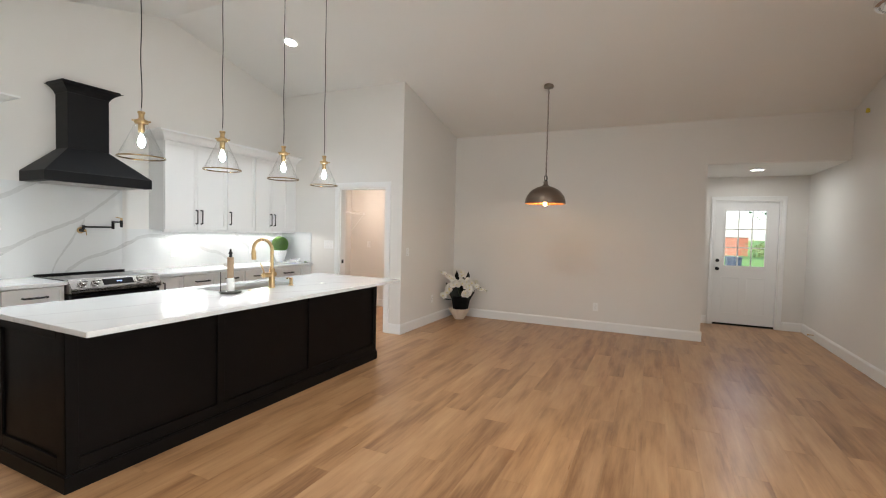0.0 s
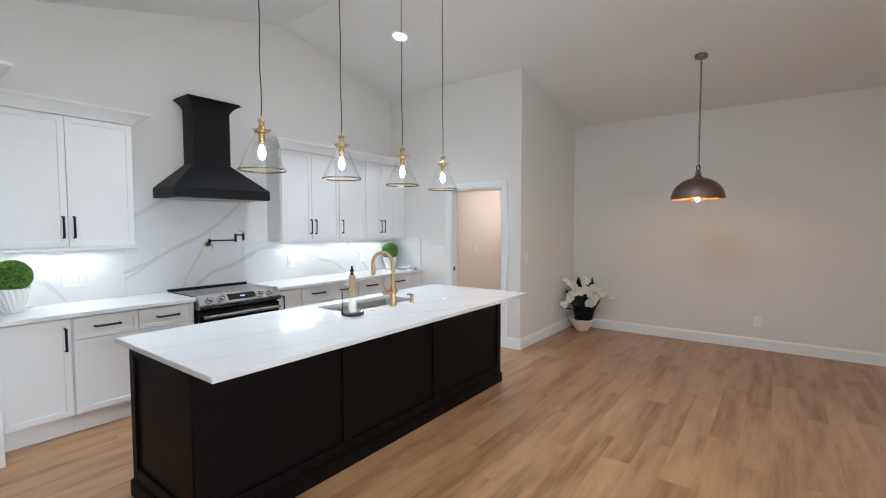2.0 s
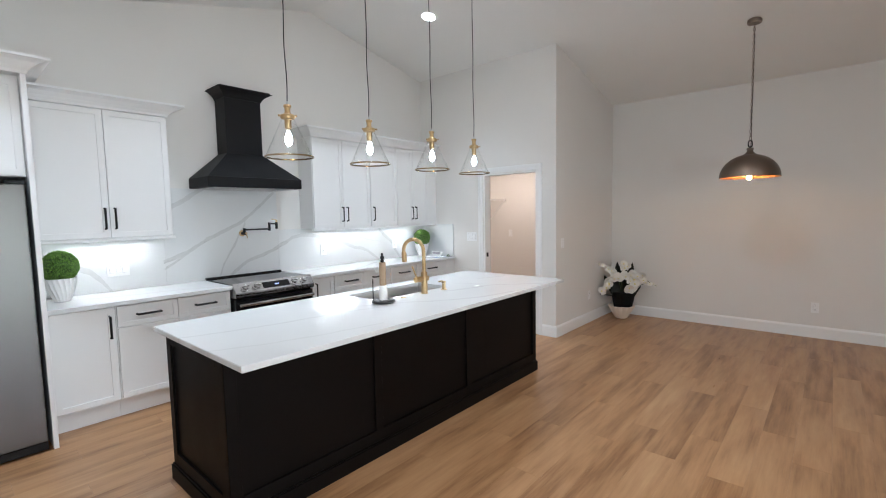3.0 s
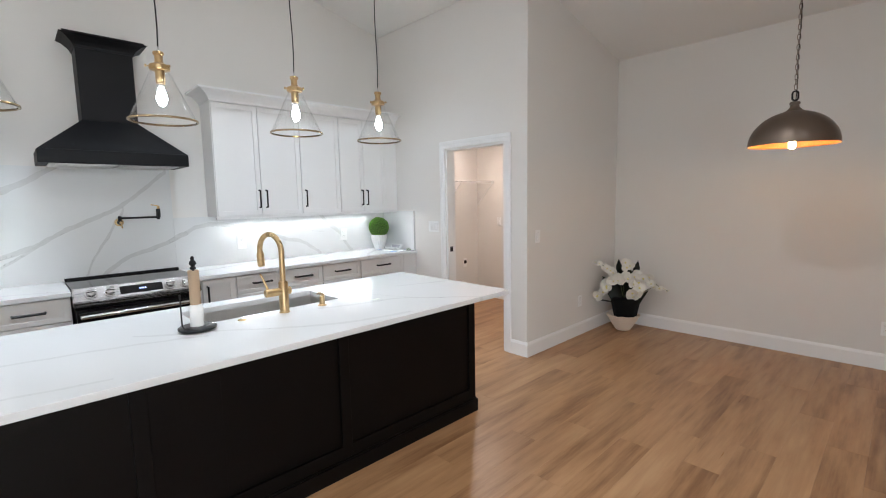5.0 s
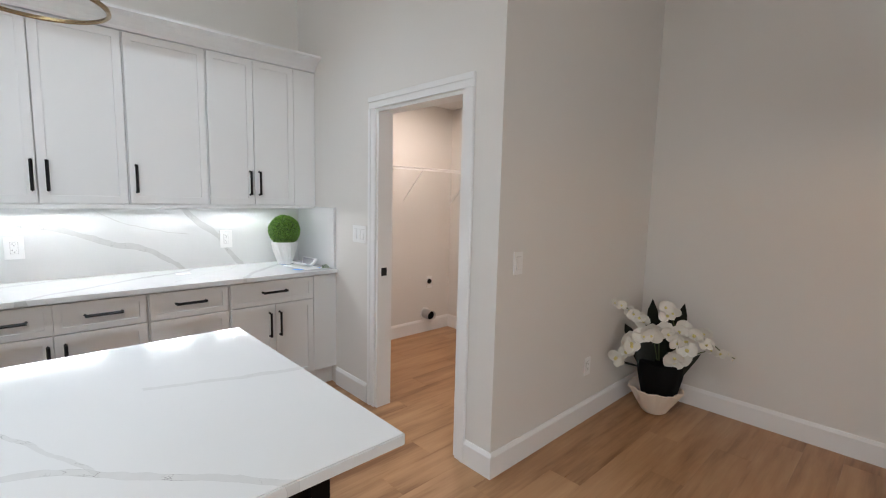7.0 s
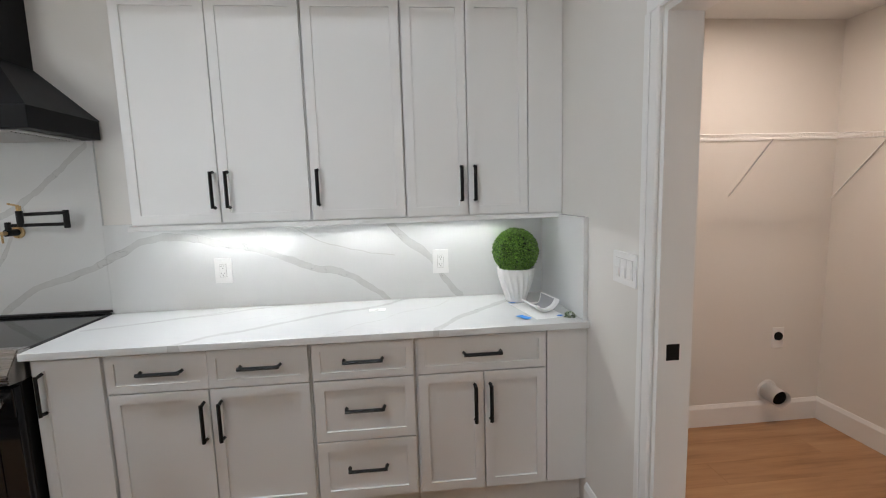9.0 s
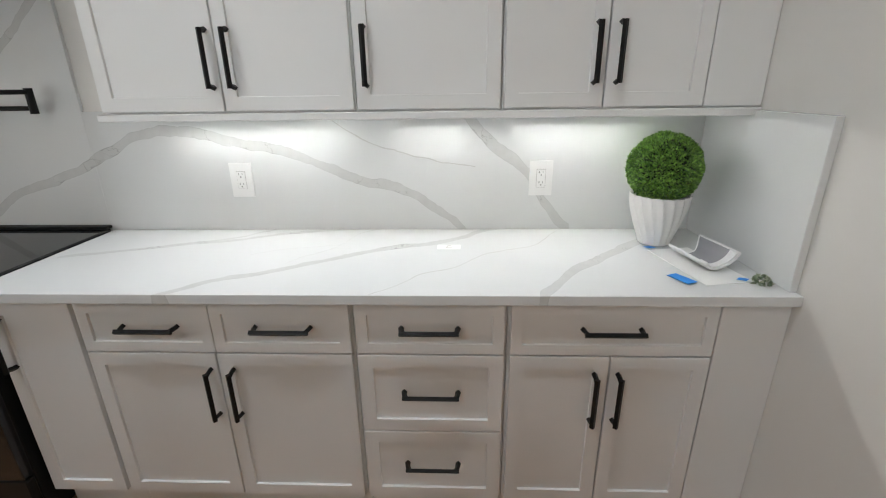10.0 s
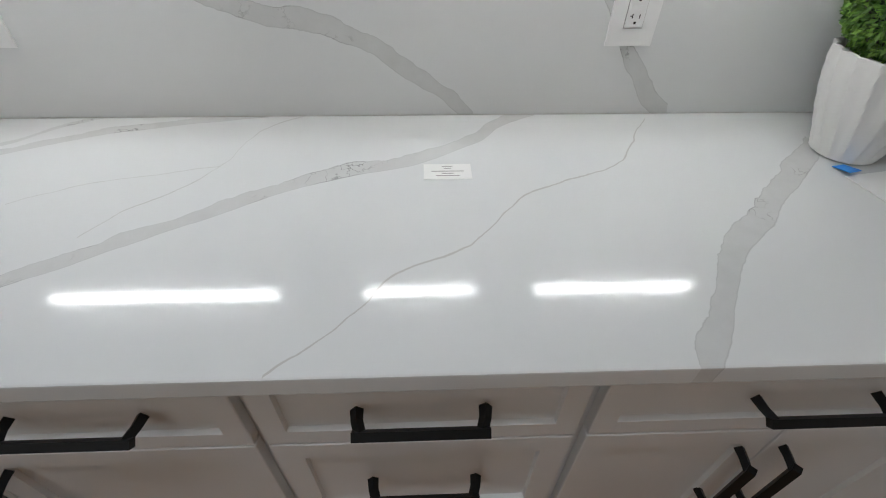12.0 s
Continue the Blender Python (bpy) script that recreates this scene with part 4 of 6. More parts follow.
b = torus(bmesh.new(), Matrix.Translation((DX, DY, dz + 0.325)) @ Matrix.Rotation(0.6, 4, "Z"), 0.019, 0.006, 0.012)
part("loop", b, M_BLACK, dp, "black hanging loop", True)
z = dz + 0.383
k = 0
while z < ctop - 0.05:
    b = torus(bmesh.new(), Matrix.Translation((DX, DY, z)) @ Matrix.Rotation(0.5 + (math.pi / 2) * (k % 2), 4, "Z"), 0.0095, 0.0026, 0.009, 12, 6)
    part("chain_link", b, M_BRONZE, dp, "", True)
    z += 0.0325
    k += 1
b = tube(bmesh.new(), cord_line(DX + 0.004, DY, dz + 0.29, ctop - 0.02, 0.006), 0.003, 8)
part("cord", b, M_BLACK, dp, "", True)
b = lathe(bmesh.new(), [(0.0, -0.035), (0.02, -0.034), (0.058, -0.028), (0.062, -0.018), (0.062, 0.016), (0.0, 0.016)], (DX, DY, ctop), 32)
part("canopy", b, M_BRONZE, dp, "dark bronze ceiling canopy", True)

# ---- recessed ceiling lights ----


def downlight(x, y, z, slope=0.0, label="round white recessed ceiling light, lit"):
    """A trim ring and a glowing lens, tilted with the ceiling."""
    base = (x, y, z)
    d = thing("recessed_light", base, label, "ceiling light", "recessed ceiling lights")
    m = Matrix.Translation(base) @ Matrix.Rotation(math.atan(slope), 4, "X") @ Matrix.Translation((-x, -y, -z))
    b = lathe(bmesh.new(), [(0.070, 0.004), (0.095, 0.001), (0.097, -0.004), (0.090, -0.010), (0.074, -0.012), (0.070, -0.006)], base, 40, closed=True)
    bmesh.ops.transform(b, matrix=m, verts=b.verts)
    part("trim_ring", b, M_PLAST, d, "", True)
    b = lathe(bmesh.new(), [(0.0, -0.009), (0.072, -0.008), (0.072, -0.002), (0.0, -0.002)], base, 40)
    bmesh.ops.transform(b, matrix=m, verts=b.verts)
    part("lens", b, M_LED, d, "glowing lens")
    return d


# fixtures for the added, unseen downlights too
for dx_, dy_ in DOWNLIGHTS:
    downlight(dx_, dy_, roof_z(dy_), FALL_S if dy_ < RIDGE_Y else -FALL_N)
downlight(-4.7, 6.6, LAUN_Z)
downlight(1.21, 8.09, HALL_Z)

# ---- more materials ----
M_CERAM = painted("white_ceramic", (0.80, 0.79, 0.77), 0.45, 70, 0.05, 0.02)
M_CREAM = painted("cream_ceramic", (0.80, 0.69, 0.57), 0.45, 40, 0.1, 0.06)
M_PAPER = painted("white_paper", (0.82, 0.82, 0.80), 0.8, 150, 0.05, 0.02)
M_KRAFT = painted("kraft_cardboard", (0.42, 0.30, 0.195), 0.8, 120, 0.1, 0.08)
M_TAPE = painted("blue_painters_tape", (0.03, 0.27, 0.78), 0.6, 150, 0.15, 0.1)
# card print; also the painted shade line round socket and switch inserts
M_INK_SHADE = painted("grey_ink_and_gap_shade", (0.35, 0.33, 0.32), 0.8)
M_STONE = painted("black_marble_base", (0.012, 0.012, 0.013), 0.22, 25, 0.02, 0.5)
M_YELLOW = painted("yellow_plastic", (0.55, 0.48, 0.05), 0.5)
M_RUBBER = painted("black_rubber", (0.005, 0.005, 0.005), 0.75, spec=0.15)


def leaf_material(name, dark, light, rough=0.5, sheen=0.0):
    m, nt, b = mat_new(name, dark, rough)
    isl_ = nt.nodes.new("ShaderNodeNewGeometry").outputs["Random Per Island"]
    p = position(nt)
    f = math_node(nt, "ADD", math_node(nt, "MULTIPLY", math_node(nt, "POWER", isl_, 1.6), 0.8), math_node(nt, "MULTIPLY", noise_fac(nt, p, 12.0, 2), 0.3), True)
    nt.links.new(mix_color(nt, f, dark, light), b.inputs["Base Color"])
    b.inputs["Transmission Weight"].default_value = sheen
    return m


M_BOX = leaf_material("boxwood_leaf", (0.022, 0.080, 0.010), (0.30, 0.54, 0.09), 0.40)
M_TREE = leaf_material("tree_leaf", (0.02, 0.06, 0.015), (0.09, 0.19, 0.04))
M_DKLEAF = leaf_material("dark_orchid_leaf", (0.006, 0.009, 0.006), (0.022, 0.028, 0.018), 0.4)
M_PETAL = leaf_material("orchid_petal", (0.72, 0.70, 0.63), (0.86, 0.85, 0.80), 0.55)
M_LIP = painted("orchid_lip", (0.70, 0.62, 0.25), 0.5)
M_STEM = painted("green_stem", (0.10, 0.13, 0.05), 0.6, 90, 0.1, 0.2)
M_BARK = painted("bark", (0.12, 0.085, 0.06), 0.9, 30, 0.5, 0.3, 0.01)

# ---- sockets and switches ----


def wall_plate(name, center, normal, width, height, gangs, kind, label):
    """A white plate on a wall; normal 'x+', 'x-' or 'y-'; gangs of rockers or sockets."""
    cx, cy, cz = center
    p = thing(name, center, label, "socket" if kind == "socket" else "switch")

    def lay(u0, u1, z0, z1, d0, d1, bev):
        if normal[0] == "x":
            s = 1 if normal[1] == "+" else -1
            a, e = sorted((cx + s * d0, cx + s * d1))
            return one_box(a, e, cy + u0, cy + u1, cz + z0, cz + z1, bev, 2)
        return one_box(cx + u0, cx + u1, cy - d1, cy - d0, cz + z0, cz + z1, bev, 2)

    part("plate", lay(-width / 2, width / 2, -height / 2, height / 2, 0.0, 0.006, 0.002), M_PLAST, p)
    for g in range(gangs):
        u = (g - (gangs - 1) / 2) * 0.046
        # flat grey box: the shadow line round the insert, put in as colour
        part("recess", lay(u - 0.0176, u + 0.0176, -0.0351, 0.0351, 0.006, 0.0064, 0), M_INK_SHADE, p, "thin grey outline coloured as the shade round the insert")
        ins = part("insert" if kind == "socket" else "rocker", lay(u - 0.0165, u + 0.0165, -0.034, 0.034, 0.006, 0.0085, 0.0012), M_PLAST, p)
        if kind == "socket":
            for dz0 in (0.020, -0.018):
                part("face", lay(u - 0.0150, u + 0.0150, dz0 - 0.0125, dz0 + 0.0125, 0.0086, 0.0094, 0.0006), M_PLAST, ins)
                for u0, u1, z0, z1 in ((-0.0075, -0.0058, 0.0005, 0.0085), (-0.0108, -0.0060, 0.0037, 0.0053), (0.0058, 0.0074, 0.0005, 0.0075), (-0.0022, 0.0022, -0.0090, -0.0048)):
                    part("slot", lay(u + u0, u + u1, dz0 + z0, dz0 + z1, 0.0095, 0.0098, 0), M_DARK, ins, "dark socket slot")
            part("button", lay(u - 0.012, u + 0.012, -0.0025, 0.0045, 0.0086, 0.0106, 0.0005), M_PLAST, ins)
        else:
            part("paddle", lay(u - 0.0145, u + 0.0145, -0.031, 0.004, 0.0086, 0.0118, 0.0015), M_PLAST, ins)
    for g in range(gangs):
        u = (g - (gangs - 1) / 2) * 0.046
        for zz in (-height / 2 + 0.010, height / 2 - 0.010):
            part("screw", lay(u - 0.0025, u + 0.0025, zz - 0.0025, zz + 0.0025, 0.006, 0.0068, 0.0006), M_PLAST, p)
    return p


SP = WX + 0.0152
wall_plate("wall_socket", (SP, 3.834, 1.118), "x+", 0.088, 0.134, 1, "socket", "white double wall socket on the backsplash")
wall_plate("wall_socket", (SP, 5.002, 1.118), "x+", 0.088, 0.134, 1, "socket", "white double wall socket on the backsplash")
wall_plate("wall_switch", (SP, 1.753, 1.105), "x+", 0.165, 0.125, 3, "switch", "white triple wall switch on the backsplash")
wall_plate("wall_switch", (-4.486, LY, 1.202), "y-", 0.168, 0.12, 3, "switch", "white triple rocker switch beside the laundry doorway")
wall_plate("wall_switch", (NX, 5.77, 1.137), "x+", 0.073, 0.12, 1, "switch", "white single rocker switch on the nook wall")
wall_plate("wall_socket", (NX, 6.573, 0.375), "x+", 0.073, 0.12, 1, "socket", "white wall socket above the baseboard")
wall_plate("wall_socket", (-0.862, WN, 0.352), "y-", 0.073, 0.12, 1, "socket", "white wall socket above the baseboard")
wall_plate("wall_switch", (-5.0, WN, 1.16), "y-", 0.073, 0.12, 1, "switch", "white single switch in the laundry room")

# ---- on the island: faucet, soap pump, towel holder ----
fx, fy = -3.158, 3.238
fa = thing("kitchen_faucet", (fx, fy, IZ), "brushed brass gooseneck pull-down kitchen faucet", "faucet")
b = lathe(bmesh.new(), [(0.0, 0.0), (0.029, 0.0), (0.029, 0.006), (0.0255, 0.009), (0.0255, 0.165), (0.022, 0.172), (0.0, 0.172)], (fx, fy, IZ), 28)
part("body", b, M_BRASS, fa, "", True)
r = 0.092
neck = [(fx, fy, IZ + 0.165), (fx, fy, IZ + 0.25)] + arc((fx - r, fy, IZ + 0.335), r, 0, 186, 18)
swing = Matrix.Translation((fx, fy, 0)) @ Matrix.Rotation(radians(14), 4, "Z") @ Matrix.Translation((-fx, -fy, 0))
neck = [swing @ Vector(q) for q in neck]
b = tube(bmesh.new(), neck, 0.0145, 16)
part("neck", b, M_BRASS, fa, "", True)
e = neck[-1]
b = tube(bmesh.new(), [(e[0], e[1], e[2] + 0.004), (e[0] + 0.003, e[1], e[2] - 0.015), (e[0] + 0.006, e[1], e[2] - 0.075), (e[0] + 0.006, e[1], e[2] - 0.082)], [0.0155, 0.0205, 0.0205, 0.017], 20)
part("spray_head", b, M_BRASS, fa, "", True)
b = tube(bmesh.new(), [(fx, fy + 0.040, IZ + 0.118), (fx, fy + 0.036, IZ + 0.118), (fx, fy - 0.098, IZ + 0.118), (fx, fy - 0.102, IZ + 0.118)], [0.018, 0.0215, 0.0215, 0.018], 22)
vb = part("valve", b, M_BRASS, fa, "", True)
b = tube(bmesh.new(), [(fx, fy - 0.085, IZ + 0.135), (fx - 0.012, fy - 0.105, IZ + 0.20), (fx - 0.018, fy - 0.115, IZ + 0.225)], [0.0065, 0.0055, 0.005], 12)
part("lever", b, M_BRASS, vb, "slim brass lever", True)

sx, sy = -3.150, 3.463
so = thing("soap_dispenser", (sx, sy, IZ), "brushed brass soap dispenser set in the island top", "soap dispenser")
b = lathe(bmesh.new(), [(0.0, 0.0), (0.027, 0.0), (0.027, 0.004), (0.016, 0.008), (0.0145, 0.055), (0.0, 0.055)], (sx, sy, IZ), 24)
part("body", b, M_BRASS, so, "", True)
b = tube(bmesh.new(), [(sx + 0.014, sy, IZ + 0.063), (sx - 0.03, sy, IZ + 0.066), (sx - 0.055, sy, IZ + 0.060)], [0.0095, 0.009, 0.006], 14)
part("spout", b, M_BRASS, so, "", True)
b = lathe(bmesh.new(), [(0.0, 0.0), (0.022, 0.0), (0.022, 0.003), (0.018, 0.006), (0.0, 0.007)], (-3.165, 3.012, IZ), 24)
solid("hole_cover", b, M_BRASS, "small round brass hole cover on the island top", "cover", smooth=True)

tx, ty = -3.145, 2.797
tw = thing("paper_towel_holder", (tx, ty, IZ), "black upright paper towel holder with a nearly used roll", "towel holder")
b = lathe(bmesh.new(), [(0.0, 0.004), (0.080, 0.004), (0.084, 0.008), (0.084, 0.016), (0.078, 0.020), (0.03, 0.021), (0.0, 0.021)], (tx, ty, IZ), 48)
part("base", b, M_STONE, tw, "polished black base", True)
for k in range(3):
    a = 2 * math.pi * k / 3
    b = lathe(bmesh.new(), [(0.0, 0.0), (0.009, 0.0), (0.009, 0.005), (0.0, 0.005)], (tx + 0.06 * math.cos(a), ty + 0.06 * math.sin(a), IZ), 12)
    part("foot", b, M_RUBBER, tw)
b = lathe(bmesh.new(), [(0.0, 0.02), (0.006, 0.02), (0.006, 0.292), (0.013, 0.295), (0.014, 0.303), (0.008, 0.309), (0.016, 0.320), (0.013, 0.333), (0.007, 0.338), (0.009, 0.348), (0.005, 0.356), (0.0, 0.357)], (tx, ty, IZ), 24)
part("post", b, M_BLACK, tw, "black turned post", True)
b = lathe(bmesh.new(), [(0.021, 0.09), (0.024, 0.088), (0.024, 0.290), (0.021, 0.290)], (tx, ty, IZ), 28, closed=True)
part("cardboard_tube", b, M_KRAFT, tw, "brown cardboard tube", True)
b = lathe(bmesh.new(), [(0.0245, 0.022), (0.030, 0.022), (0.029, 0.118), (0.0245, 0.126)], (tx, ty, IZ), 28, closed=True, ripple=lambda a, z: 1 + 0.03 * math.sin(3 * a + 40 * z))
part("paper_roll", b, M_PAPER, tw, "torn remnant of white paper", True)
b = bmesh.new()
vs = [[b.verts.new((tx - 0.0245 - 0.009 * k, ty - 0.004 - 0.007 * k + 0.003 * math.sin(j), IZ + 0.212 + (0.010 - 0.001 * k) * j + 0.002 * k)) for j in range(4)] for k in range(4)]
for k in range(3):
    for j in range(3):
        b.faces.new((vs[k][j], vs[k + 1][j], vs[k + 1][j + 1], vs[k][j + 1]))
bmesh.ops.solidify(b, geom=b.faces[:], thickness=0.001)
part("torn_sheet", b, M_PAPER, tw, "torn white paper end")
b = tube(bmesh.new(), [(tx - 0.045, ty - 0.055, IZ + 0.016), (tx - 0.045, ty - 0.055, IZ + 0.165), (tx - 0.045, ty - 0.055, IZ + 0.172)], [0.0035, 0.0035, 0.005], 10)
part("side_rod", b, M_BLACK, tw, "thin black rod", True)
solid("sticker", one_box(-3.05, -3.02, 3.735, 3.785, IZ + 0.0002, IZ + 0.001), leaf_material("sticker_print", (0.10, 0.17, 0.08), (0.74, 0.76, 0.68)), "small green and white label on the island top", "sticker")

# ---- pot filler over the range ----
pf = thing("pot_filler", (SP, 2.85, 1.36), "folding black and brass pot filler on the backsplash", "faucet")
b = tube(bmesh.new(), [(SP, 2.85, 1.362), (SP + 0.008, 2.85, 1.362), (SP + 0.010, 2.85, 1.362)], [0.032, 0.032, 0.026], 24)
part("flange", b, M_BRASS, pf, "round brass flange", True)
b = bmesh.new()
tube(b, [(SP + 0.008, 2.85, 1.362), (SP + 0.075, 2.85, 1.362)], 0.017, 18)
part("valve_body", b, M_BLACK, pf, "", True)
b = tube(bmesh.new(), [(SP + 0.058, 2.85, 1.375), (SP + 0.058, 2.85, 1.415)], 0.013, 16)
part("joint", b, M_BLACK, pf, "", True)
ax = SP + 0.058
b = tube(bmesh.new(), [(ax, 2.85, 1.398), (ax, 3.125, 1.398)], 0.0085, 14)
part("inner_arm", b, M_BLACK, pf, "", True)
b = tube(bmesh.new(), [(ax, 3.125, 1.378), (ax, 3.125, 1.468)], 0.0135, 16)
part("elbow", b, M_BLACK, pf, "", True)
b = tube(bmesh.new(), [(ax, 3.125, 1.455), (ax + 0.225, 3.085, 1.455)], 0.0085, 14)
part("outer_arm", b, M_BLACK, pf, "", True)
b = tube(bmesh.new(), [(ax + 0.225, 3.085, 1.472), (ax + 0.225, 3.085, 1.425), (ax + 0.225, 3.085, 1.40)], [0.0135, 0.0135, 0.011], 16)
part("spout", b, M_BLACK, pf, "", True)
for q0, q1, q2 in (((SP + 0.075, 2.85, 1.362), (SP + 0.10, 2.85, 1.362), (SP + 0.105, 2.855, 1.315)), ((ax + 0.225, 3.085, 1.472), (ax + 0.225, 3.085, 1.495), (ax + 0.215, 3.035, 1.505))):
    b = tube(bmesh.new(), [q0, q1], 0.010, 14)
    hb = part("handle_hub", b, M_BRASS, pf, "brass hub", True)
    b = tube(bmesh.new(), [q1, q2], 0.0048, 10)
    part("handle", b, M_BRASS, hb, "brass lever", True)

# ---- boxwood balls in fluted pots ----


def leaf_ball(bm, at, R, n, size, rng, keep=None, inner=0.88, wide=0.41, out=(0.2, 0.9)):
    """Many small folded leaves over a ball, in several layers."""
    for k in range(n):
        u = rng.uniform(-1, 1)
        a = rng.uniform(0, 2 * math.pi)
        s = math.sqrt(1 - u * u)
        d = Vector((s * math.cos(a), s * math.sin(a), u))
        rad = R * (1 + 0.05 * noise.noise(d * 2.3)) * rng.uniform(inner, 1.02)
        p = Vector(at) + d * rad
        if keep and not keep(p):
            continue
        t = Vector((rng.gauss(0, 1), rng.gauss(0, 1), rng.gauss(0, 1)))
        t = (t - d * t.dot(d)).normalized()
        ax_ = (t * 0.75 + d * rng.uniform(*out)).normalized()
        w = d.cross(ax_).normalized() * size * wide * rng.uniform(0.8, 1.2)
        l = ax_ * size * rng.uniform(0.8, 1.25)
        nrm = ax_.cross(w).normalized() * size * 0.12
        v = [bm.verts.new(q) for q in (p, p + l * 0.5 + w + nrm, p + l, p + l * 0.5 - w + nrm)]
        bm.faces.new((v[0], v[1], v[2]))
        bm.faces.new((v[0], v[2], v[3]))


def boxwood(x, y, seed, label):
    pl = thing("potted_boxwood", (x, y, C_TOP), label, "plant", "boxwood balls in pots")
    flutes = lambda a, z: 1.035 - 0.075 * abs(math.sin(9 * (a + z * 1.7))) * min(1.0, z / 0.03 + 0.15)
    knots = [(0.052, 0.004), (0.060, 0.030), (0.076, 0.075), (0.088, 0.115), (0.095, 0.150), (0.098, 0.178)]
    prof = [(0.0, 0.001), (0.046, 0.001)]
    for (r0, z0), (r1, z1) in zip(knots, knots[1:]):
        prof += [(r0 + (r1 - r0) * k / 5, z0 + (z1 - z0) * k / 5) for k in range(5)]
    b = lathe(bmesh.new(), prof + [(0.098, 0.178), (0.094, 0.179), (0.088, 0.160), (0.0, 0.156)], (x, y, C_TOP), 144, ripple=flutes)
    part("pot", b, M_CERAM, pl, "white fluted ceramic pot", True)
    rng = random.Random(seed)
    b = lathe(bmesh.new(), [(0.0, -0.098), (0.06, -0.08), (0.092, -0.03), (0.098, 0.02), (0.08, 0.065), (0.045, 0.092), (0.0, 0.102)], (x, y, C_TOP + 0.266), 20)
    part("core", b, M_DKLEAF, pl, "", True)
    b = bmesh.new()
    leaf_ball(b, (x, y, C_TOP + 0.268), 0.1125, 11500, 0.0108, rng, lambda p: p.z > C_TOP + 0.172, 0.88, 0.33, (0.5, 1.6))
    part("foliage", b, M_BOX, pl, "dense small green leaves", kind="stuff")


boxwood(-5.236, 5.388, 3, "round green boxwood ball in a white fluted pot")
boxwood(-5.185, 1.335, 5, "round green boxwood ball in a white fluted pot")

# ---- odds and ends on the counter ----
o = Vector((-5.118, 5.362, C_TOP))
uu, vv = Vector((0.986, 0.165, 0)), Vector((-0.165, 0.986, 0))
tr = thing("plastic_cover", (o.x, o.y, C_TOP), "curved white plastic cover lying on its packaging sheet", "cover")


SHELL_R, SHELL_L, ARC0, ARC1 = 0.050, 0.178, radians(205), radians(352)


def shell_point(s_, f, r):
    """A point of the half-round shell: s_ along it, f round its arc, r its radius."""
    a_ = ARC0 + (ARC1 - ARC0) * f
    cut = 0.034 * math.sin(math.pi * f) ** 2
    q_ = o + uu * (0.006 + SHELL_L * s_ + cut * (1 - s_) ** 3 - 0.012 * math.sin(math.pi * f) * s_ ** 3)
    q_ += vv * (0.078 + r * math.cos(a_) * 1.12)
    q_.z = C_TOP + SHELL_R + 0.0045 + r * math.sin(a_) + 0.012 * f
    return q_


def shell_mesh(r0, r1, s0=0.0, s1=1.0, n=20, m=10):
    """The part of the shell between two radii, closed all round."""
    bm = bmesh.new()
    loops = []
    for i in range(m + 1):
        s_ = s0 + (s1 - s0) * i / m
        ring = [shell_point(s_, j / n, r0) for j in range(n + 1)] + [shell_point(s_, 1 - j / n, r1) for j in range(n + 1)]
        loops.append([bm.verts.new(q_) for q_ in ring])
    k_ = len(loops[0])
    for p_, q_ in zip(loops, loops[1:]):
        for j in range(k_):
            bm.faces.new((p_[j], p_[(j + 1) % k_], q_[(j + 1) % k_], q_[j]))
    for lp_ in (loops[0], loops[-1]):
        for j in range(n):
            bm.faces.new((lp_[j], lp_[j + 1], lp_[k_ - 2 - j], lp_[k_ - 1 - j]))
    bmesh.ops.recalc_face_normals(bm, faces=bm.faces[:])
    return bm


M_LINING = painted("grey_plastic_lining", (0.33, 0.33, 0.345), 0.5, 60, 0.1, 0.12)
part("shell", shell_mesh(SHELL_R - 0.0015, SHELL_R + 0.0025), M_PLAST, tr, "curved white plastic shell", True)
part("lining", shell_mesh(SHELL_R - 0.003, SHELL_R - 0.0017, 0.03, 0.80), M_LINING, tr, "grey inner face", True)
part("end_ring", shell_mesh(SHELL_R - 0.008, SHELL_R - 0.0017, 0.83, 0.99, m=4), M_PLAST, tr, "stepped white end ring", True)
for s_ in (0.0, 1.0):
    part("rim", tube(bmesh.new(), [shell_point(s_, j / 16, SHELL_R) for j in range(17)], 0.0035, 6), M_PLAST, tr, "rolled white edge", True)
for f in (0.0, 1.0):
    part("rim", tube(bmesh.new(), [shell_point(k / 6, f, SHELL_R) for k in range(7)], 0.0042, 6), M_PLAST, tr, "rolled white edge", True)


def strip(bm, p0, p1, w, h, up=0.0):
    p0, p1 = Vector(p0), Vector(p1)
    d = (p1 - p0).normalized()
    s = Vector((-d.y, d.x, 0)) * w / 2
    vs_ = []
    for z in (0, h):
        vs_.append([bm.verts.new(q + Vector((0, 0, z))) for q in (p0 - s, p1 - s + Vector((0, 0, up)), p1 + s + Vector((0, 0, up)), p0 + s)])
    for k in range(4):
        bm.faces.new((vs_[0][k], vs_[0][(k + 1) % 4], vs_[1][(k + 1) % 4], vs_[1][k]))
    bm.faces.new(vs_[0])
    bm.faces.new(vs_[1])
    return bm


part("packing_sheet", strip(bmesh.new(), (-5.165, 5.41, C_TOP + 0.0003), (-4.87, 5.46, C_TOP + 0.0003), 0.15, 0.0012), M_PAPER, tr, "thin white packing sheet")
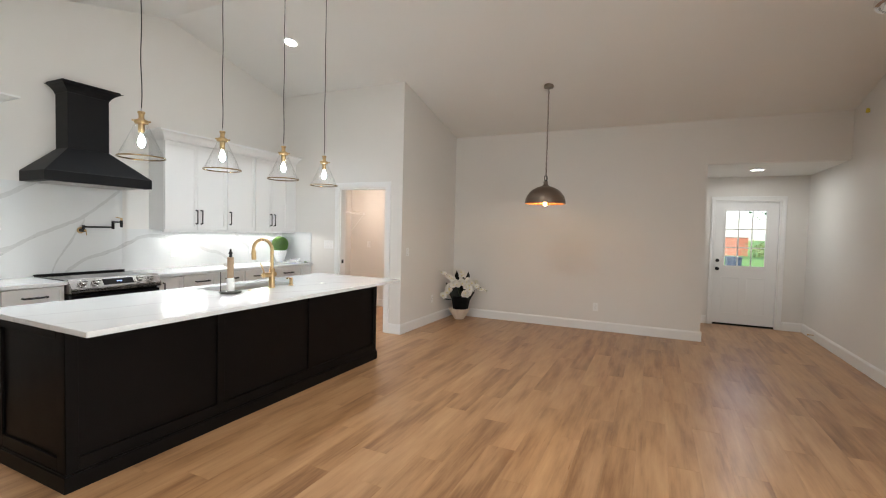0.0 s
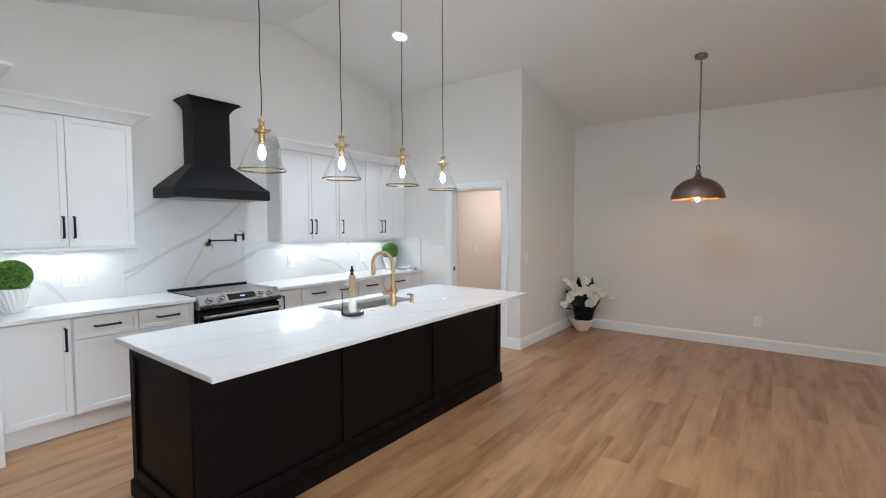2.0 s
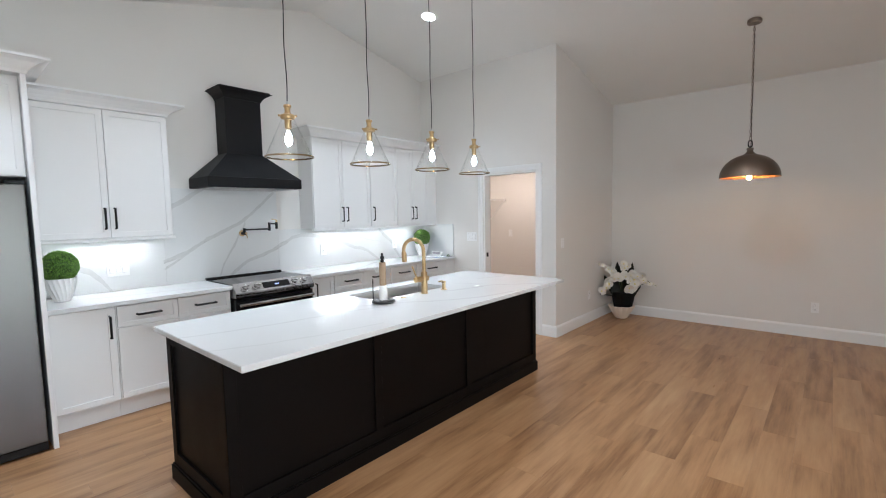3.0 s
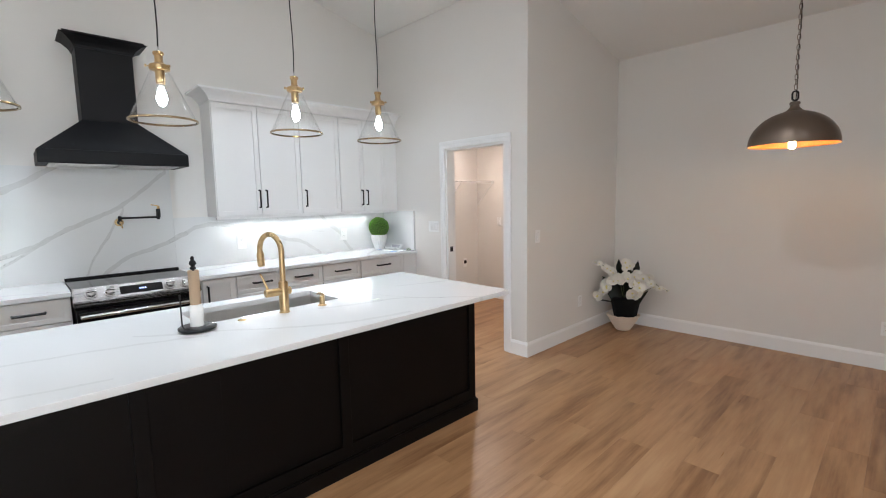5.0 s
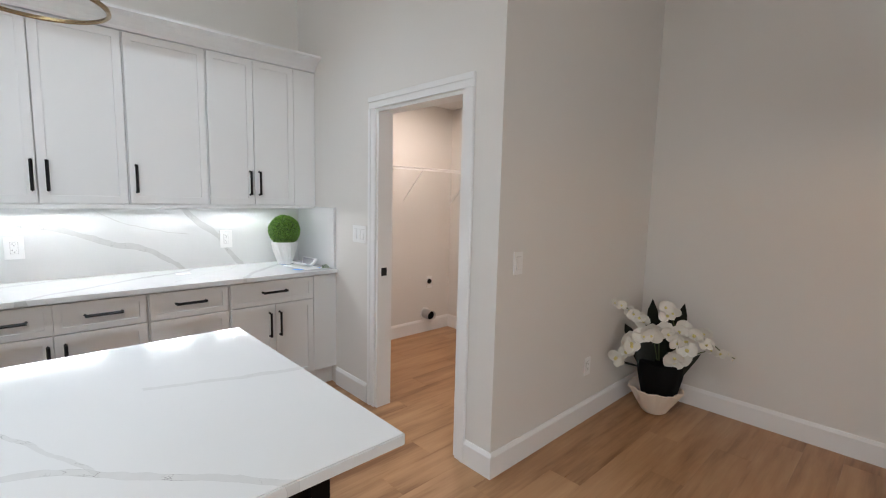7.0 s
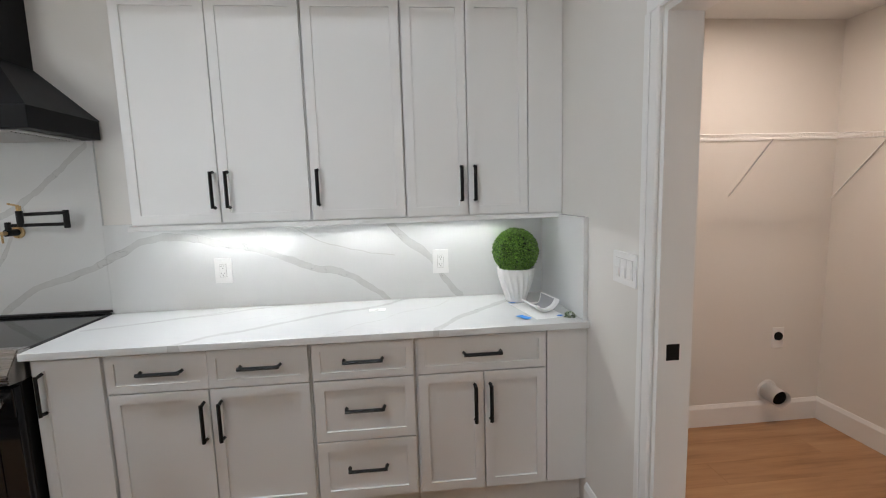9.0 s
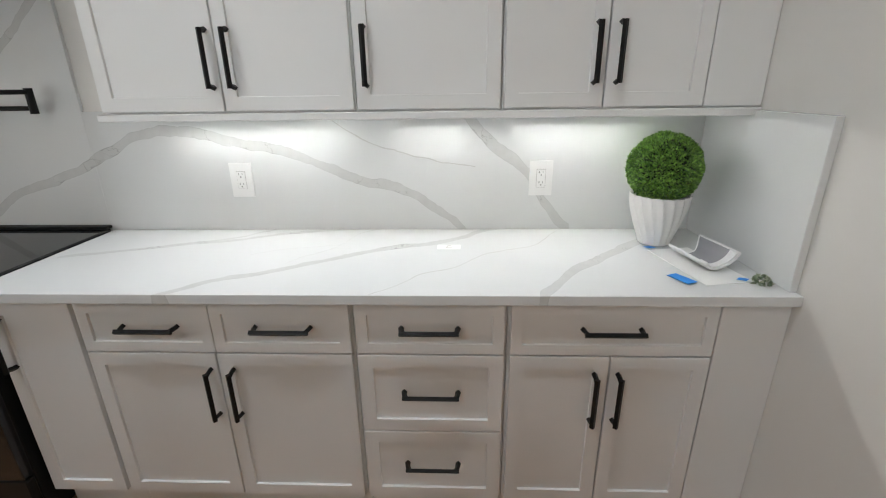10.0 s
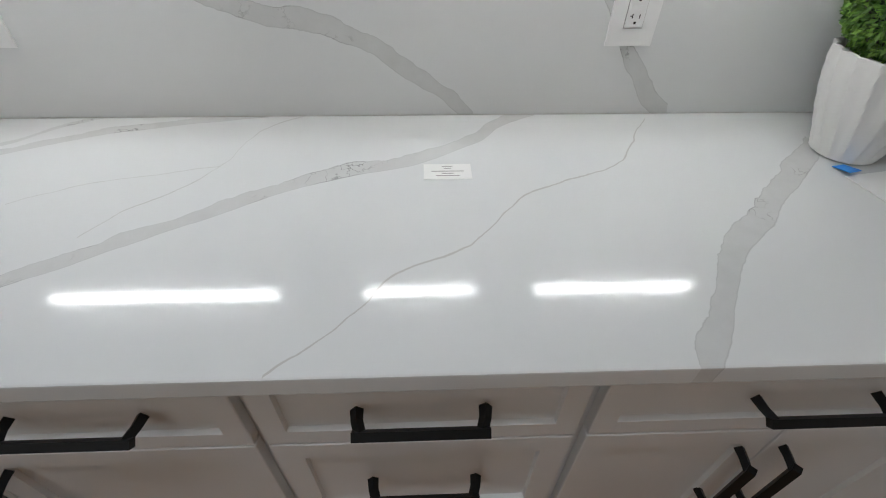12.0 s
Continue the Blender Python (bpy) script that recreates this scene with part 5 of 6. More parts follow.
for p_, q_, w, up in (((-5.185, 5.345), (-5.155, 5.352), 0.026, 0.006), ((-4.935, 5.322), (-4.865, 5.352), 0.036, 0.003), ((-5.16, 5.565), (-5.13, 5.572), 0.03, 0.012), ((-4.905, 5.500), (-4.885, 5.515), 0.02, 0.004)):
    part("tape", strip(bmesh.new(), (*p_, C_TOP + 0.0017), (*q_, C_TOP + 0.0017), w, 0.0012, up), M_TAPE, tr, "torn blue painter's tape")
b = bmesh.new()
leaf_ball(b, (-4.872, 5.545, C_TOP + 0.004), 0.017, 110, 0.014, random.Random(2), lambda p: p.z > C_TOP)
part("crumpled_wrapper", b, leaf_material("wrapper_print", (0.02, 0.07, 0.015), (0.62, 0.66, 0.50)), tr, "crumpled green and white wrapper", kind="stuff")
cd = thing("business_card", (-5.18, 4.648, C_TOP), "small white printed business card on the counter", "card")
part("card", one_box(-5.207, -5.160, 4.612, 4.694, C_TOP + 0.0003, C_TOP + 0.0011), M_PAPER, cd)
for k, (w, z) in enumerate(((0.018, -5.199), (0.012, -5.193), (0.056, -5.184), (0.02, -5.177), (0.04, -5.170))):
    part("text_line", one_box(z - 0.0011, z + 0.0011, 4.653 - w / 2, 4.653 + w / 2, C_TOP + 0.0011, C_TOP + 0.0013), M_INK_SHADE, cd, "unreadable line of grey print")

# ---- orchid in the nook corner ----
ox, oy = -2.965, 7.075
oc = thing("potted_orchid", (ox, oy, 0), "white artificial orchids in a black vase in a cream bowl", "plant")
b = lathe(bmesh.new(), [(0.0, 0.002), (0.072, 0.002), (0.084, 0.012), (0.106, 0.05), (0.136, 0.10), (0.150, 0.130), (0.160, 0.155), (0.172, 0.170), (0.176, 0.178), (0.170, 0.183), (0.156, 0.172), (0.145, 0.155), (0.10, 0.09), (0.0, 0.06)], (ox, oy, 0), 120, ripple=lambda a, z: 1 + (0.045 * math.sin(7 * a) + 0.035 * math.sin(13 * a + 1) + 0.015 * math.sin(29 * a)) * min(1, z / 0.16) ** 2.5)
part("bowl", b, M_CREAM, oc, "cream scalloped ceramic bowl", True)
b = lathe(bmesh.new(), [(0.0, 0.07), (0.095, 0.07), (0.118, 0.16), (0.142, 0.27), (0.150, 0.34), (0.142, 0.37), (0.13, 0.375), (0.0, 0.37)], (ox + 0.018, oy + 0.011, 0), 40, ripple=lambda a, z: 1 + 0.02 * math.sin(9 * a))
part("vase", b, M_RUBBER, oc, "matte black vase", True)


def blade(p0, p1, w, bend):
    bm = bmesh.new()
    p0, p1 = Vector(p0), Vector(p1)
    d = p1 - p0
    s = d.cross(Vector((0.398, -0.917, 0.1))).normalized() * w
    rows = []
    for k in range(7):
        f = k / 6
        q = p0 + d * f + Vector((0, 0, bend * math.sin(math.pi * f)))
        ww = s * (0.35 + 0.65 * math.sin(math.pi * min(1, f * 0.9 + 0.12))) * (1 if k < 6 else 0.05)
        rows.append([bm.verts.new(q - ww), bm.verts.new(q + s.cross(d).normalized() * w * -0.18), bm.verts.new(q + ww)])
    for p, q in zip(rows, rows[1:]):
        for j in range(2):
            bm.faces.new((p[j], p[j + 1], q[j + 1], q[j]))
    bmesh.ops.solidify(bm, geom=bm.faces[:], thickness=0.002)
    return bm


RIGHT, NEAR = Vector((0.917, 0.398, 0)), Vector((0.398, -0.917, 0))


def spot(u, z, near=0.0):
    """A place in the bouquet: u across it, z above the floor, near towards the room."""
    return Vector((ox, oy, z)) + RIGHT * u + NEAR * near


for (u0, z0, n0), (u, z, n), w, bend in (((-0.03, 0.34, 0), (-0.06, 0.80, -0.02), 0.05, 0.0), ((0.08, 0.34, 0), (0.14, 0.79, -0.02), 0.05, 0.0), ((0.03, 0.34, -0.03), (0.04, 0.72, -0.04), 0.075, 0.0),
                                         ((-0.08, 0.30, 0), (-0.23, 0.59, -0.06), 0.045, 0.02), ((0.12, 0.26, 0.06), (0.25, 0.48, 0.07), 0.018, 0.02), ((-0.10, 0.31, 0.02), (-0.40, 0.345, 0.0), 0.009, 0.0), ((-0.06, 0.28, 0.05), (-0.11, 0.54, 0.02), 0.06, 0.0), ((0.09, 0.28, 0.05), (0.13, 0.56, 0.0), 0.06, 0.0)):
    part("leaf", blade(spot(u0, z0, n0), spot(u, z, n), w, bend), M_DKLEAF, oc, "dark strap-shaped leaf", True)
# each spray: its bend points (u, z), how near it hangs, blossoms, size at root and tip, scatter
SPRAYS = [([(0.0, 0.36), (-0.06, 0.60), (-0.14, 0.68), (-0.27, 0.755), (-0.395, 0.755)], 0.07, 9, 1.15, 0.5, 0.012, 0.42),
          ([(0.03, 0.36), (0.10, 0.42), (0.11, 0.52), (0.08, 0.64), (0.04, 0.81)], 0.13, 18, 1.45, 1.1, 0.05, 0.22),
          ([(0.01, 0.36), (-0.02, 0.60), (-0.10, 0.59), (-0.21, 0.49), (-0.25, 0.37)], 0.15, 12, 1.55, 1.3, 0.032, 0.28),
          ([(0.08, 0.36), (0.12, 0.57), (0.19, 0.63), (0.26, 0.60), (0.35, 0.53)], 0.10, 10, 1.35, 0.95, 0.03, 0.32),
          ([(0.14, 0.30), (0.18, 0.42), (0.25, 0.49), (0.35, 0.515), (0.44, 0.48)], 0.07, 4, 0.45, 0.3, 0.008, 0.85)]
rng = random.Random(11)
spots = []
for knots, near, count, sc0, sc1, scatter, first in SPRAYS:
    def along(f, knots=knots, near=near):
        x_ = min(f * 4, 3.999)
        k_ = int(x_)
        g_ = x_ - k_
        P = [Vector(knots[min(4, max(0, k_ + d))]) for d in (-1, 0, 1, 2)]
        c_ = 0.5 * (2 * P[1] + (P[2] - P[0]) * g_ + (2 * P[0] - 5 * P[1] + 4 * P[2] - P[3]) * g_ ** 2 + (3 * P[1] - P[0] - 3 * P[2] + P[3]) * g_ ** 3)
        return spot(c_.x, c_.y, near * min(1.0, f * 2.2))
    part("stem", tube(bmesh.new(), [along(k / 14) for k in range(15)], 0.0034, 7), M_STEM, oc, "thin green flower stem", True)
    for k in range(count):
        f = first + (1 - first) * k / (count - 1)
        jit = RIGHT * rng.uniform(-scatter, scatter) + Vector((0, 0, rng.uniform(-scatter, scatter))) + NEAR * rng.uniform(0.0, 0.04)
        spots.append((along(f) + jit, sc0 + (sc1 - sc0) * k / (count - 1)))


def petal_mesh(bm, m, length, width, cup):
    """A broad rounded petal with a shallow fold and a wavy rim."""
    rows = []
    for k in range(7):
        f = k / 6
        w = width * (0.16 + 0.84 * math.sin(math.pi * min(0.97, 0.08 + 0.86 * f)) ** 0.6)
        z = cup * (f - 0.25) ** 2 * 1.6
        rows.append([bm.verts.new(m @ Vector((f * length - abs(s_) * 0.10 * length * f, s_ * w, z + s_ * s_ * cup * 0.30 + 0.03 * width * math.sin(7 * f + 3 * s_)))) for s_ in (-1, -0.5, 0, 0.5, 1)])
    for p, q in zip(rows, rows[1:]):
        for j in range(4):
            bm.faces.new((p[j], p[j + 1], q[j + 1], q[j]))


def blossom_mesh():
    bm = bmesh.new()
    for a, l, w in ((90, 0.042, 0.021), (212, 0.040, 0.019), (328, 0.040, 0.019)):
        petal_mesh(bm, Matrix.Rotation(radians(a), 4, "Z") @ Matrix.Translation((0.002, 0, -0.003)), l, w, 0.006)
    for a in (16, 164):
        petal_mesh(bm, Matrix.Rotation(radians(a), 4, "Z") @ Matrix.Translation((0.001, 0, 0.003)), 0.047, 0.033, 0.008)
    for f in bm.faces:
        f.smooth = True
    return bm


blm = blossom_mesh()
blossom_me = bpy.data.meshes.new("blossom")
blm.to_mesh(blossom_me)
blm.free()
blossom_me.materials.append(M_PETAL)
lpm = lathe(bmesh.new(), [(0.0, 0.012), (0.006, 0.010), (0.010, 0.002), (0.006, -0.002), (0.0, -0.003)], seg=10)
lip_me = bpy.data.meshes.new("lip")
lpm.to_mesh(lip_me)
lpm.free()
lip_me.materials.append(M_LIP)
for p, sc in spots:
    ob = new("blossom", blossom_me)
    away = NEAR + Vector((rng.gauss(0, 0.45), rng.gauss(0, 0.35), rng.gauss(0.05, 0.4)))
    rot = away.to_track_quat("Z", "Y").to_matrix().to_4x4() @ Matrix.Rotation(rng.uniform(-0.7, 0.7), 4, "Z")
    ob.parent = oc
    ob.matrix_basis = Matrix.Translation(p - Vector((ox, oy, 0))) @ rot @ Matrix.Diagonal((sc, sc, sc, 1))
    lp = new("lip", lip_me)
    lp.parent = ob

# ---- laundry room ----
sh = thing("wire_shelf", (WX, 6.55, 1.745), "white wire closet shelf with slanted braces on the wall", "shelf")
for xx, zz in ((WX + 0.006, 1.748), (WX + 0.305, 1.748), (WX + 0.305, 1.722), (WX + 0.15, 1.744)):
    part("rod", tube(bmesh.new(), [(xx, LY + 0.125, zz), (xx, WN - 0.003, zz)], 0.0032, 6), M_PLAST, sh)
b = bmesh.new()
y = LY + 0.14
while y < WN - 0.02:
    tube(b, [(WX + 0.004, y, 1.7515), (WX + 0.305, y, 1.7515), (WX + 0.308, y, 1.722)], 0.0014, 5)
    y += 0.026
part("wire_grid", b, M_PLAST, sh, kind="stuff")
for y in (6.72, 5.95):
    part("brace", tube(bmesh.new(), [(WX + 0.003, y, 1.43), (WX + 0.015, y, 1.44), (WX + 0.30, y, 1.722)], 0.0045, 8), M_PLAST, sh, "slanted white brace")
part("end_bracket", tube(bmesh.new(), [(WX + 0.003, WN - 0.006, 1.40), (WX + 0.305, WN - 0.006, 1.735)], 0.0045, 8), M_PLAST, sh)
part("end_clip", one_box(WX + 0.285, WX + 0.325, WN - 0.020, WN - 0.001, 1.71, 1.76, 0.003), M_PLAST, sh)
dv = thing("dryer_vent", (WX, 7.04, 0.20), "white dryer vent pipe with a dark open end", "vent")
b = tube(bmesh.new(), [(WX, 7.04, 0.205), (WX + 0.10, 7.035, 0.20), (WX + 0.125, 7.033, 0.198)], [0.052, 0.052, 0.055], 28, caps=False)
bmesh.ops.solidify(b, geom=b.faces[:], thickness=0.003)
part("pipe", b, M_PLAST, dv, "", True)
part("flange", tube(bmesh.new(), [(WX, 7.04, 0.205), (WX + 0.006, 7.04, 0.205)], 0.068, 28), M_PLAST, dv)
# solid black cylinder: the shade inside the pipe is given as colour
part("opening", tube(bmesh.new(), [(WX + 0.02, 7.04, 0.205), (WX + 0.10, 7.036, 0.201)], 0.045, 24), M_RUBBER, dv, "black plug coloured as the shade inside the pipe")
pb = thing("dryer_socket", (WX, 7.09, 0.545), "round black dryer socket in a white plate", "socket")
part("plate", one_box(WX, WX + 0.006, 7.05, 7.13, 0.48, 0.61, 0.002), M_PLAST, pb)
part("receptacle", tube(bmesh.new(), [(WX + 0.005, 7.09, 0.555), (WX + 0.016, 7.09, 0.555)], [0.027, 0.025], 24), M_RUBBER, pb, "round black receptacle", True)

# ---- front door ----
fd = thing("door_front", ((FD_X0 + FD_X1) / 2, FY + 0.07, 0.0), "white panelled front door with a nine-pane window", "door", kind="structure")
x0, x1, z0, z1 = FD_X0 + 0.020, FD_X1 - 0.020, 0.028, FD_Z - 0.021
wx0, wx1, wz0, wz1 = 0.965, 1.525, 0.985, 1.895
y0, y1 = FY + 0.045, FY + 0.089
b = bmesh.new()
ov = [(x0, z0), (x1, z0), (x1, z1), (x0, z1)]
iv = [(wx0, wz0), (wx1, wz0), (wx1, wz1), (wx0, wz1)]
rings = {}
for y in (y0, y1):
    rings[y] = ([b.verts.new((p[0], y, p[1])) for p in ov], [b.verts.new((p[0], y, p[1])) for p in iv])
for k in range(4):
    n2 = (k + 1) % 4
    for y in (y0, y1):
        b.faces.new((rings[y][0][k], rings[y][0][n2], rings[y][1][n2], rings[y][1][k]))
    for j in (0, 1):
        b.faces.new((rings[y0][j][k], rings[y0][j][n2], rings[y1][j][n2], rings[y1][j][k]))
slab = part("slab", b, M_TRIM, fd)
wf = part("window_frame", prism(bmesh.new(), [(wx0 - 0.03, wz0 - 0.03), (wx1 + 0.03, wz0 - 0.03), (wx1 + 0.03, wz0 + 0.006), (wx0 - 0.03, wz0 + 0.006)], "y", y0 - 0.011, y0 - 0.0005), M_TRIM, fd)
for a in ((wx0 - 0.03, wx1 + 0.03, wz1 - 0.006, wz1 + 0.03), (wx0 - 0.03, wx0 + 0.006, wz0 + 0.006, wz1 - 0.006), (wx1 - 0.006, wx1 + 0.03, wz0 + 0.006, wz1 - 0.006)):
    part("window_frame", one_box(a[0], a[1], y0 - 0.011, y0 - 0.0005, a[2], a[3], 0.003), M_TRIM, fd)
for xx in (wx0 + (wx1 - wx0) / 3, wx0 + (wx1 - wx0) * 2 / 3):
    part("muntin", one_box(xx - 0.009, xx + 0.009, y0 - 0.006, y0 + 0.018, wz0 + 0.006, wz1 - 0.006, 0.002), M_TRIM, fd)
for k in (1, 2):
    zz = wz0 + (wz1 - wz0) * k / 3
    part("muntin", one_box(wx0 + 0.006, wx1 - 0.006, y0 - 0.005, y0 + 0.017, zz - 0.009, zz + 0.009, 0.002), M_TRIM, fd)
for i in range(3):
    for k in range(3):
        xa = wx0 + (wx1 - wx0) * i / 3
        za = wz0 + (wz1 - wz0) * k / 3
        pn = part("pane", one_box(xa + 0.0005, xa + (wx1 - wx0) / 3 - 0.0005, y0 + 0.019, y0 + 0.023, za + 0.0005, za + (wz1 - wz0) / 3 - 0.0005), M_PANE, fd, "clear glass pane")
        pn.visible_shadow = False
for xa, xb in ((0.93, 1.20), (1.285, 1.555)):
    for za, zb in ((0.19, 0.80),):
        b = bmesh.new()
        box(b, xa, xb, y0 - 0.006, y0 - 0.0004, za, zb, 0.005, 2)
        r_ = bmesh.ops.inset_region(b, faces=[f for f in b.faces if f.normal.y < -0.9 and f.calc_area() > 0.05], thickness=0.028, depth=-0.004)
        part("raised_panel", b, M_TRIM, fd)
for zz, rr in ((1.068, 0.028), (0.932, 0.030)):
    kb = part("deadbolt" if zz > 1 else "knob_rose", tube(bmesh.new(), [(0.872, y0 - 0.0005, zz), (0.872, y0 - 0.014, zz), (0.872, y0 - 0.018, zz)], [rr, rr, rr * 0.8], 24), M_BLACK, fd, "matte black lock rose", True)
    if zz < 1:
        part("knob", tube(bmesh.new(), [(0.872, y0 - 0.018, zz), (0.872, y0 - 0.035, zz), (0.872, y0 - 0.045, zz), (0.872, y0 - 0.062, zz), (0.872, y0 - 0.068, zz)], [0.011, 0.011, 0.026, 0.027, 0.018], 22), M_BLACK, kb, "round black door knob", True)
part("sweep", one_box(x0, x1, y0 - 0.004, y1, 0.008, 0.0275), M_RUBBER, fd, "dark door sweep")
b = one_box(FD_X0, FD_X1, FY + 0.01, FY + 0.14, 0.0005, 0.0075, 0.002)
solid("threshold", b, M_DARK, "dark metal threshold under the front door", "threshold", kind="structure")
b = bmesh.new()
tube(b, [(WE - SK_D, 8.37, 0.075), (WE - SK_D - 0.06, 8.37, 0.075), (WE - SK_D - 0.062, 8.37, 0.075), (WE - SK_D - 0.075, 8.37, 0.075)], [0.006, 0.006, 0.011, 0.010], 14)
solid("door_stop", b, M_BRASS, "small spring door stop on the baseboard", "door stop", smooth=True)
b = lathe(bmesh.new(), [(0.0, 0.05), (0.012, 0.045), (0.018, 0.03), (0.02, 0.0), (0.0, -0.005)], (WE - 0.02, 6.95, 2.90), 16)
solid("yellow_tag", b, M_YELLOW, "small yellow plastic tag on the wall under the ceiling", "tag", smooth=True)

# ---- chrome ring light of the living area ----
cx_, cy_, cz_ = 0.835, 2.76, 2.42
cl = thing("ring_chandelier", (cx_, cy_, cz_), "chrome ring chandelier on slim rods from the ceiling", "chandelier")
b = lathe(bmesh.new(), [(0.118, 0.0), (0.132, 0.004), (0.136, 0.02), (0.132, 0.036), (0.120, 0.04), (0.115, 0.02)], (cx_, cy_, cz_), 64, closed=True)
part("ring", b, M_CHROME, cl, "polished chrome ring", True)
zt_ = roof_z(cy_)
for k in range(6):
    a = 2 * math.pi * k / 6 + 0.3
    q0 = (cx_ + 0.125 * math.cos(a), cy_ + 0.125 * math.sin(a), cz_ + 0.035)
    part("rod", tube(bmesh.new(), [q0, (q0[0], q0[1], cz_ + 0.34), (cx_ + 0.02 * math.cos(a), cy_ + 0.02 * math.sin(a), cz_ + 0.46)], 0.004, 8), M_CHROME, cl, "", True)
part("stem", tube(bmesh.new(), [(cx_, cy_, cz_ + 0.44), (cx_, cy_, zt_ - 0.02)], 0.008, 12), M_CHROME, cl, "", True)
part("canopy", lathe(bmesh.new(), [(0.0, -0.03), (0.06, -0.028), (0.065, 0.015), (0.0, 0.015)], (cx_, cy_, zt_), 28), M_CHROME, cl, "", True)

# ---- patio doors in the east wall ----
pd = thing("patio_door", (WE + 0.06, (GY0 + GY1) / 2, 0), "white framed sliding glass patio door", "door", kind="structure")
gm = (GY0 + GY1) / 2
for a in ((GY0, GY0 + 0.07), (gm - 0.035, gm + 0.035), (GY1 - 0.07, GY1)):
    part("stile", one_box(WE + 0.005, WE + 0.045, a[0], a[1], 0.0, GZ, 0.003), M_TRIM, pd)
for a in ((GY0 + 0.07, gm - 0.035), (gm + 0.035, GY1 - 0.07)):
    part("rail", one_box(WE + 0.005, WE + 0.045, a[0], a[1], 0.0, 0.08, 0.003), M_TRIM, pd)
    part("rail", one_box(WE + 0.005, WE + 0.045, a[0], a[1], GZ - 0.08, GZ, 0.003), M_TRIM, pd)
    g_ = part("pane", one_box(WE + 0.022, WE + 0.028, a[0], a[1], 0.08, GZ - 0.08), M_PANE, pd)
    g_.visible_shadow = False

# ---- outside the front door ----


def ground_material():
    m, nt, b = mat_new("grass", (0.08, 0.16, 0.03), 0.9)
    p = position(nt)
    f = noise_fac(nt, p, 0.4, 5)
    g = noise_fac(nt, p, 14.0, 4)
    c = mix_color(nt, f, (0.05, 0.13, 0.018), (0.12, 0.24, 0.045))
    nt.links.new(mix_color(nt, math_node(nt, "MULTIPLY", g, 0.5), c, (0.15, 0.22, 0.06)), b.inputs["Base Color"])
    add_bump(nt, b, g, 0.6, 0.05)
    return m


b = bmesh.new()
S = 400
hole = (WX - T, WE + T, WS - T, FY + 0.14)
xs, ys = [-S, hole[0], hole[1], S], [-S, hole[2], hole[3], S]
gv = [[b.verts.new((x, y, -0.10)) for y in ys] for x in xs]
for i in range(3):
    for j in range(3):
        b.faces.new((gv[i][j], gv[i + 1][j], gv[i + 1][j + 1], gv[i][j + 1]))
solid("ground", b, ground_material(), "mown green lawn around the house", "lawn", kind="structure")
M_CONC = painted("concrete", (0.42, 0.41, 0.39), 0.85, 40, 0.2, 0.12)
solid("front_walk", one_box(0.3, 2.3, FY + 0.15, 13.0, -0.11, -0.05, 0.01), M_CONC, "pale concrete front walk", "path", kind="structure")
solid("driveway", one_box(0.5, 9.0, 13.01, 27.5, -0.11, -0.07, 0.01), M_CONC, "pale concrete driveway", "path", kind="structure")


gw = thing("garden_wall", (3.0, 47, -0.1), "low red brick garden wall beyond the lawn", "wall")
part("wall", one_box(-3, 7.3, 47.0, 47.25, -0.1, 1.50), painted("red_brick", (0.36, 0.13, 0.075), 0.9, 9, 0.3, 0.25), gw)
part("coping", one_box(-3.05, 7.35, 46.95, 47.30, 1.501, 1.58, 0.01), M_CONC, gw, "pale stone coping")
BXC, BYC = 2.86, 22.0
rb = thing("rubbish_bin", (BXC, BYC, -0.07), "dark blue wheeled rubbish bin on the driveway", "bin")
M_BIN = painted("bin_plastic", (0.02, 0.035, 0.06), 0.5)
part("body", prism(bmesh.new(), [(BYC - 0.25, -0.06), (BYC + 0.25, -0.06), (BYC + 0.32, 0.62), (BYC - 0.32, 0.62)], "x", BXC - 0.25, BXC + 0.25), M_BIN, rb)
part("lid", one_box(BXC - 0.28, BXC + 0.28, BYC - 0.36, BYC + 0.36, 0.625, 0.685, 0.02, 2), M_BIN, rb)
for x in (BXC - 0.21, BXC + 0.21):
    part("wheel", tube(bmesh.new(), [(x - 0.03, BYC + 0.25, 0.031), (x + 0.03, BYC + 0.25, 0.031)], 0.1, 18), M_RUBBER, rb)


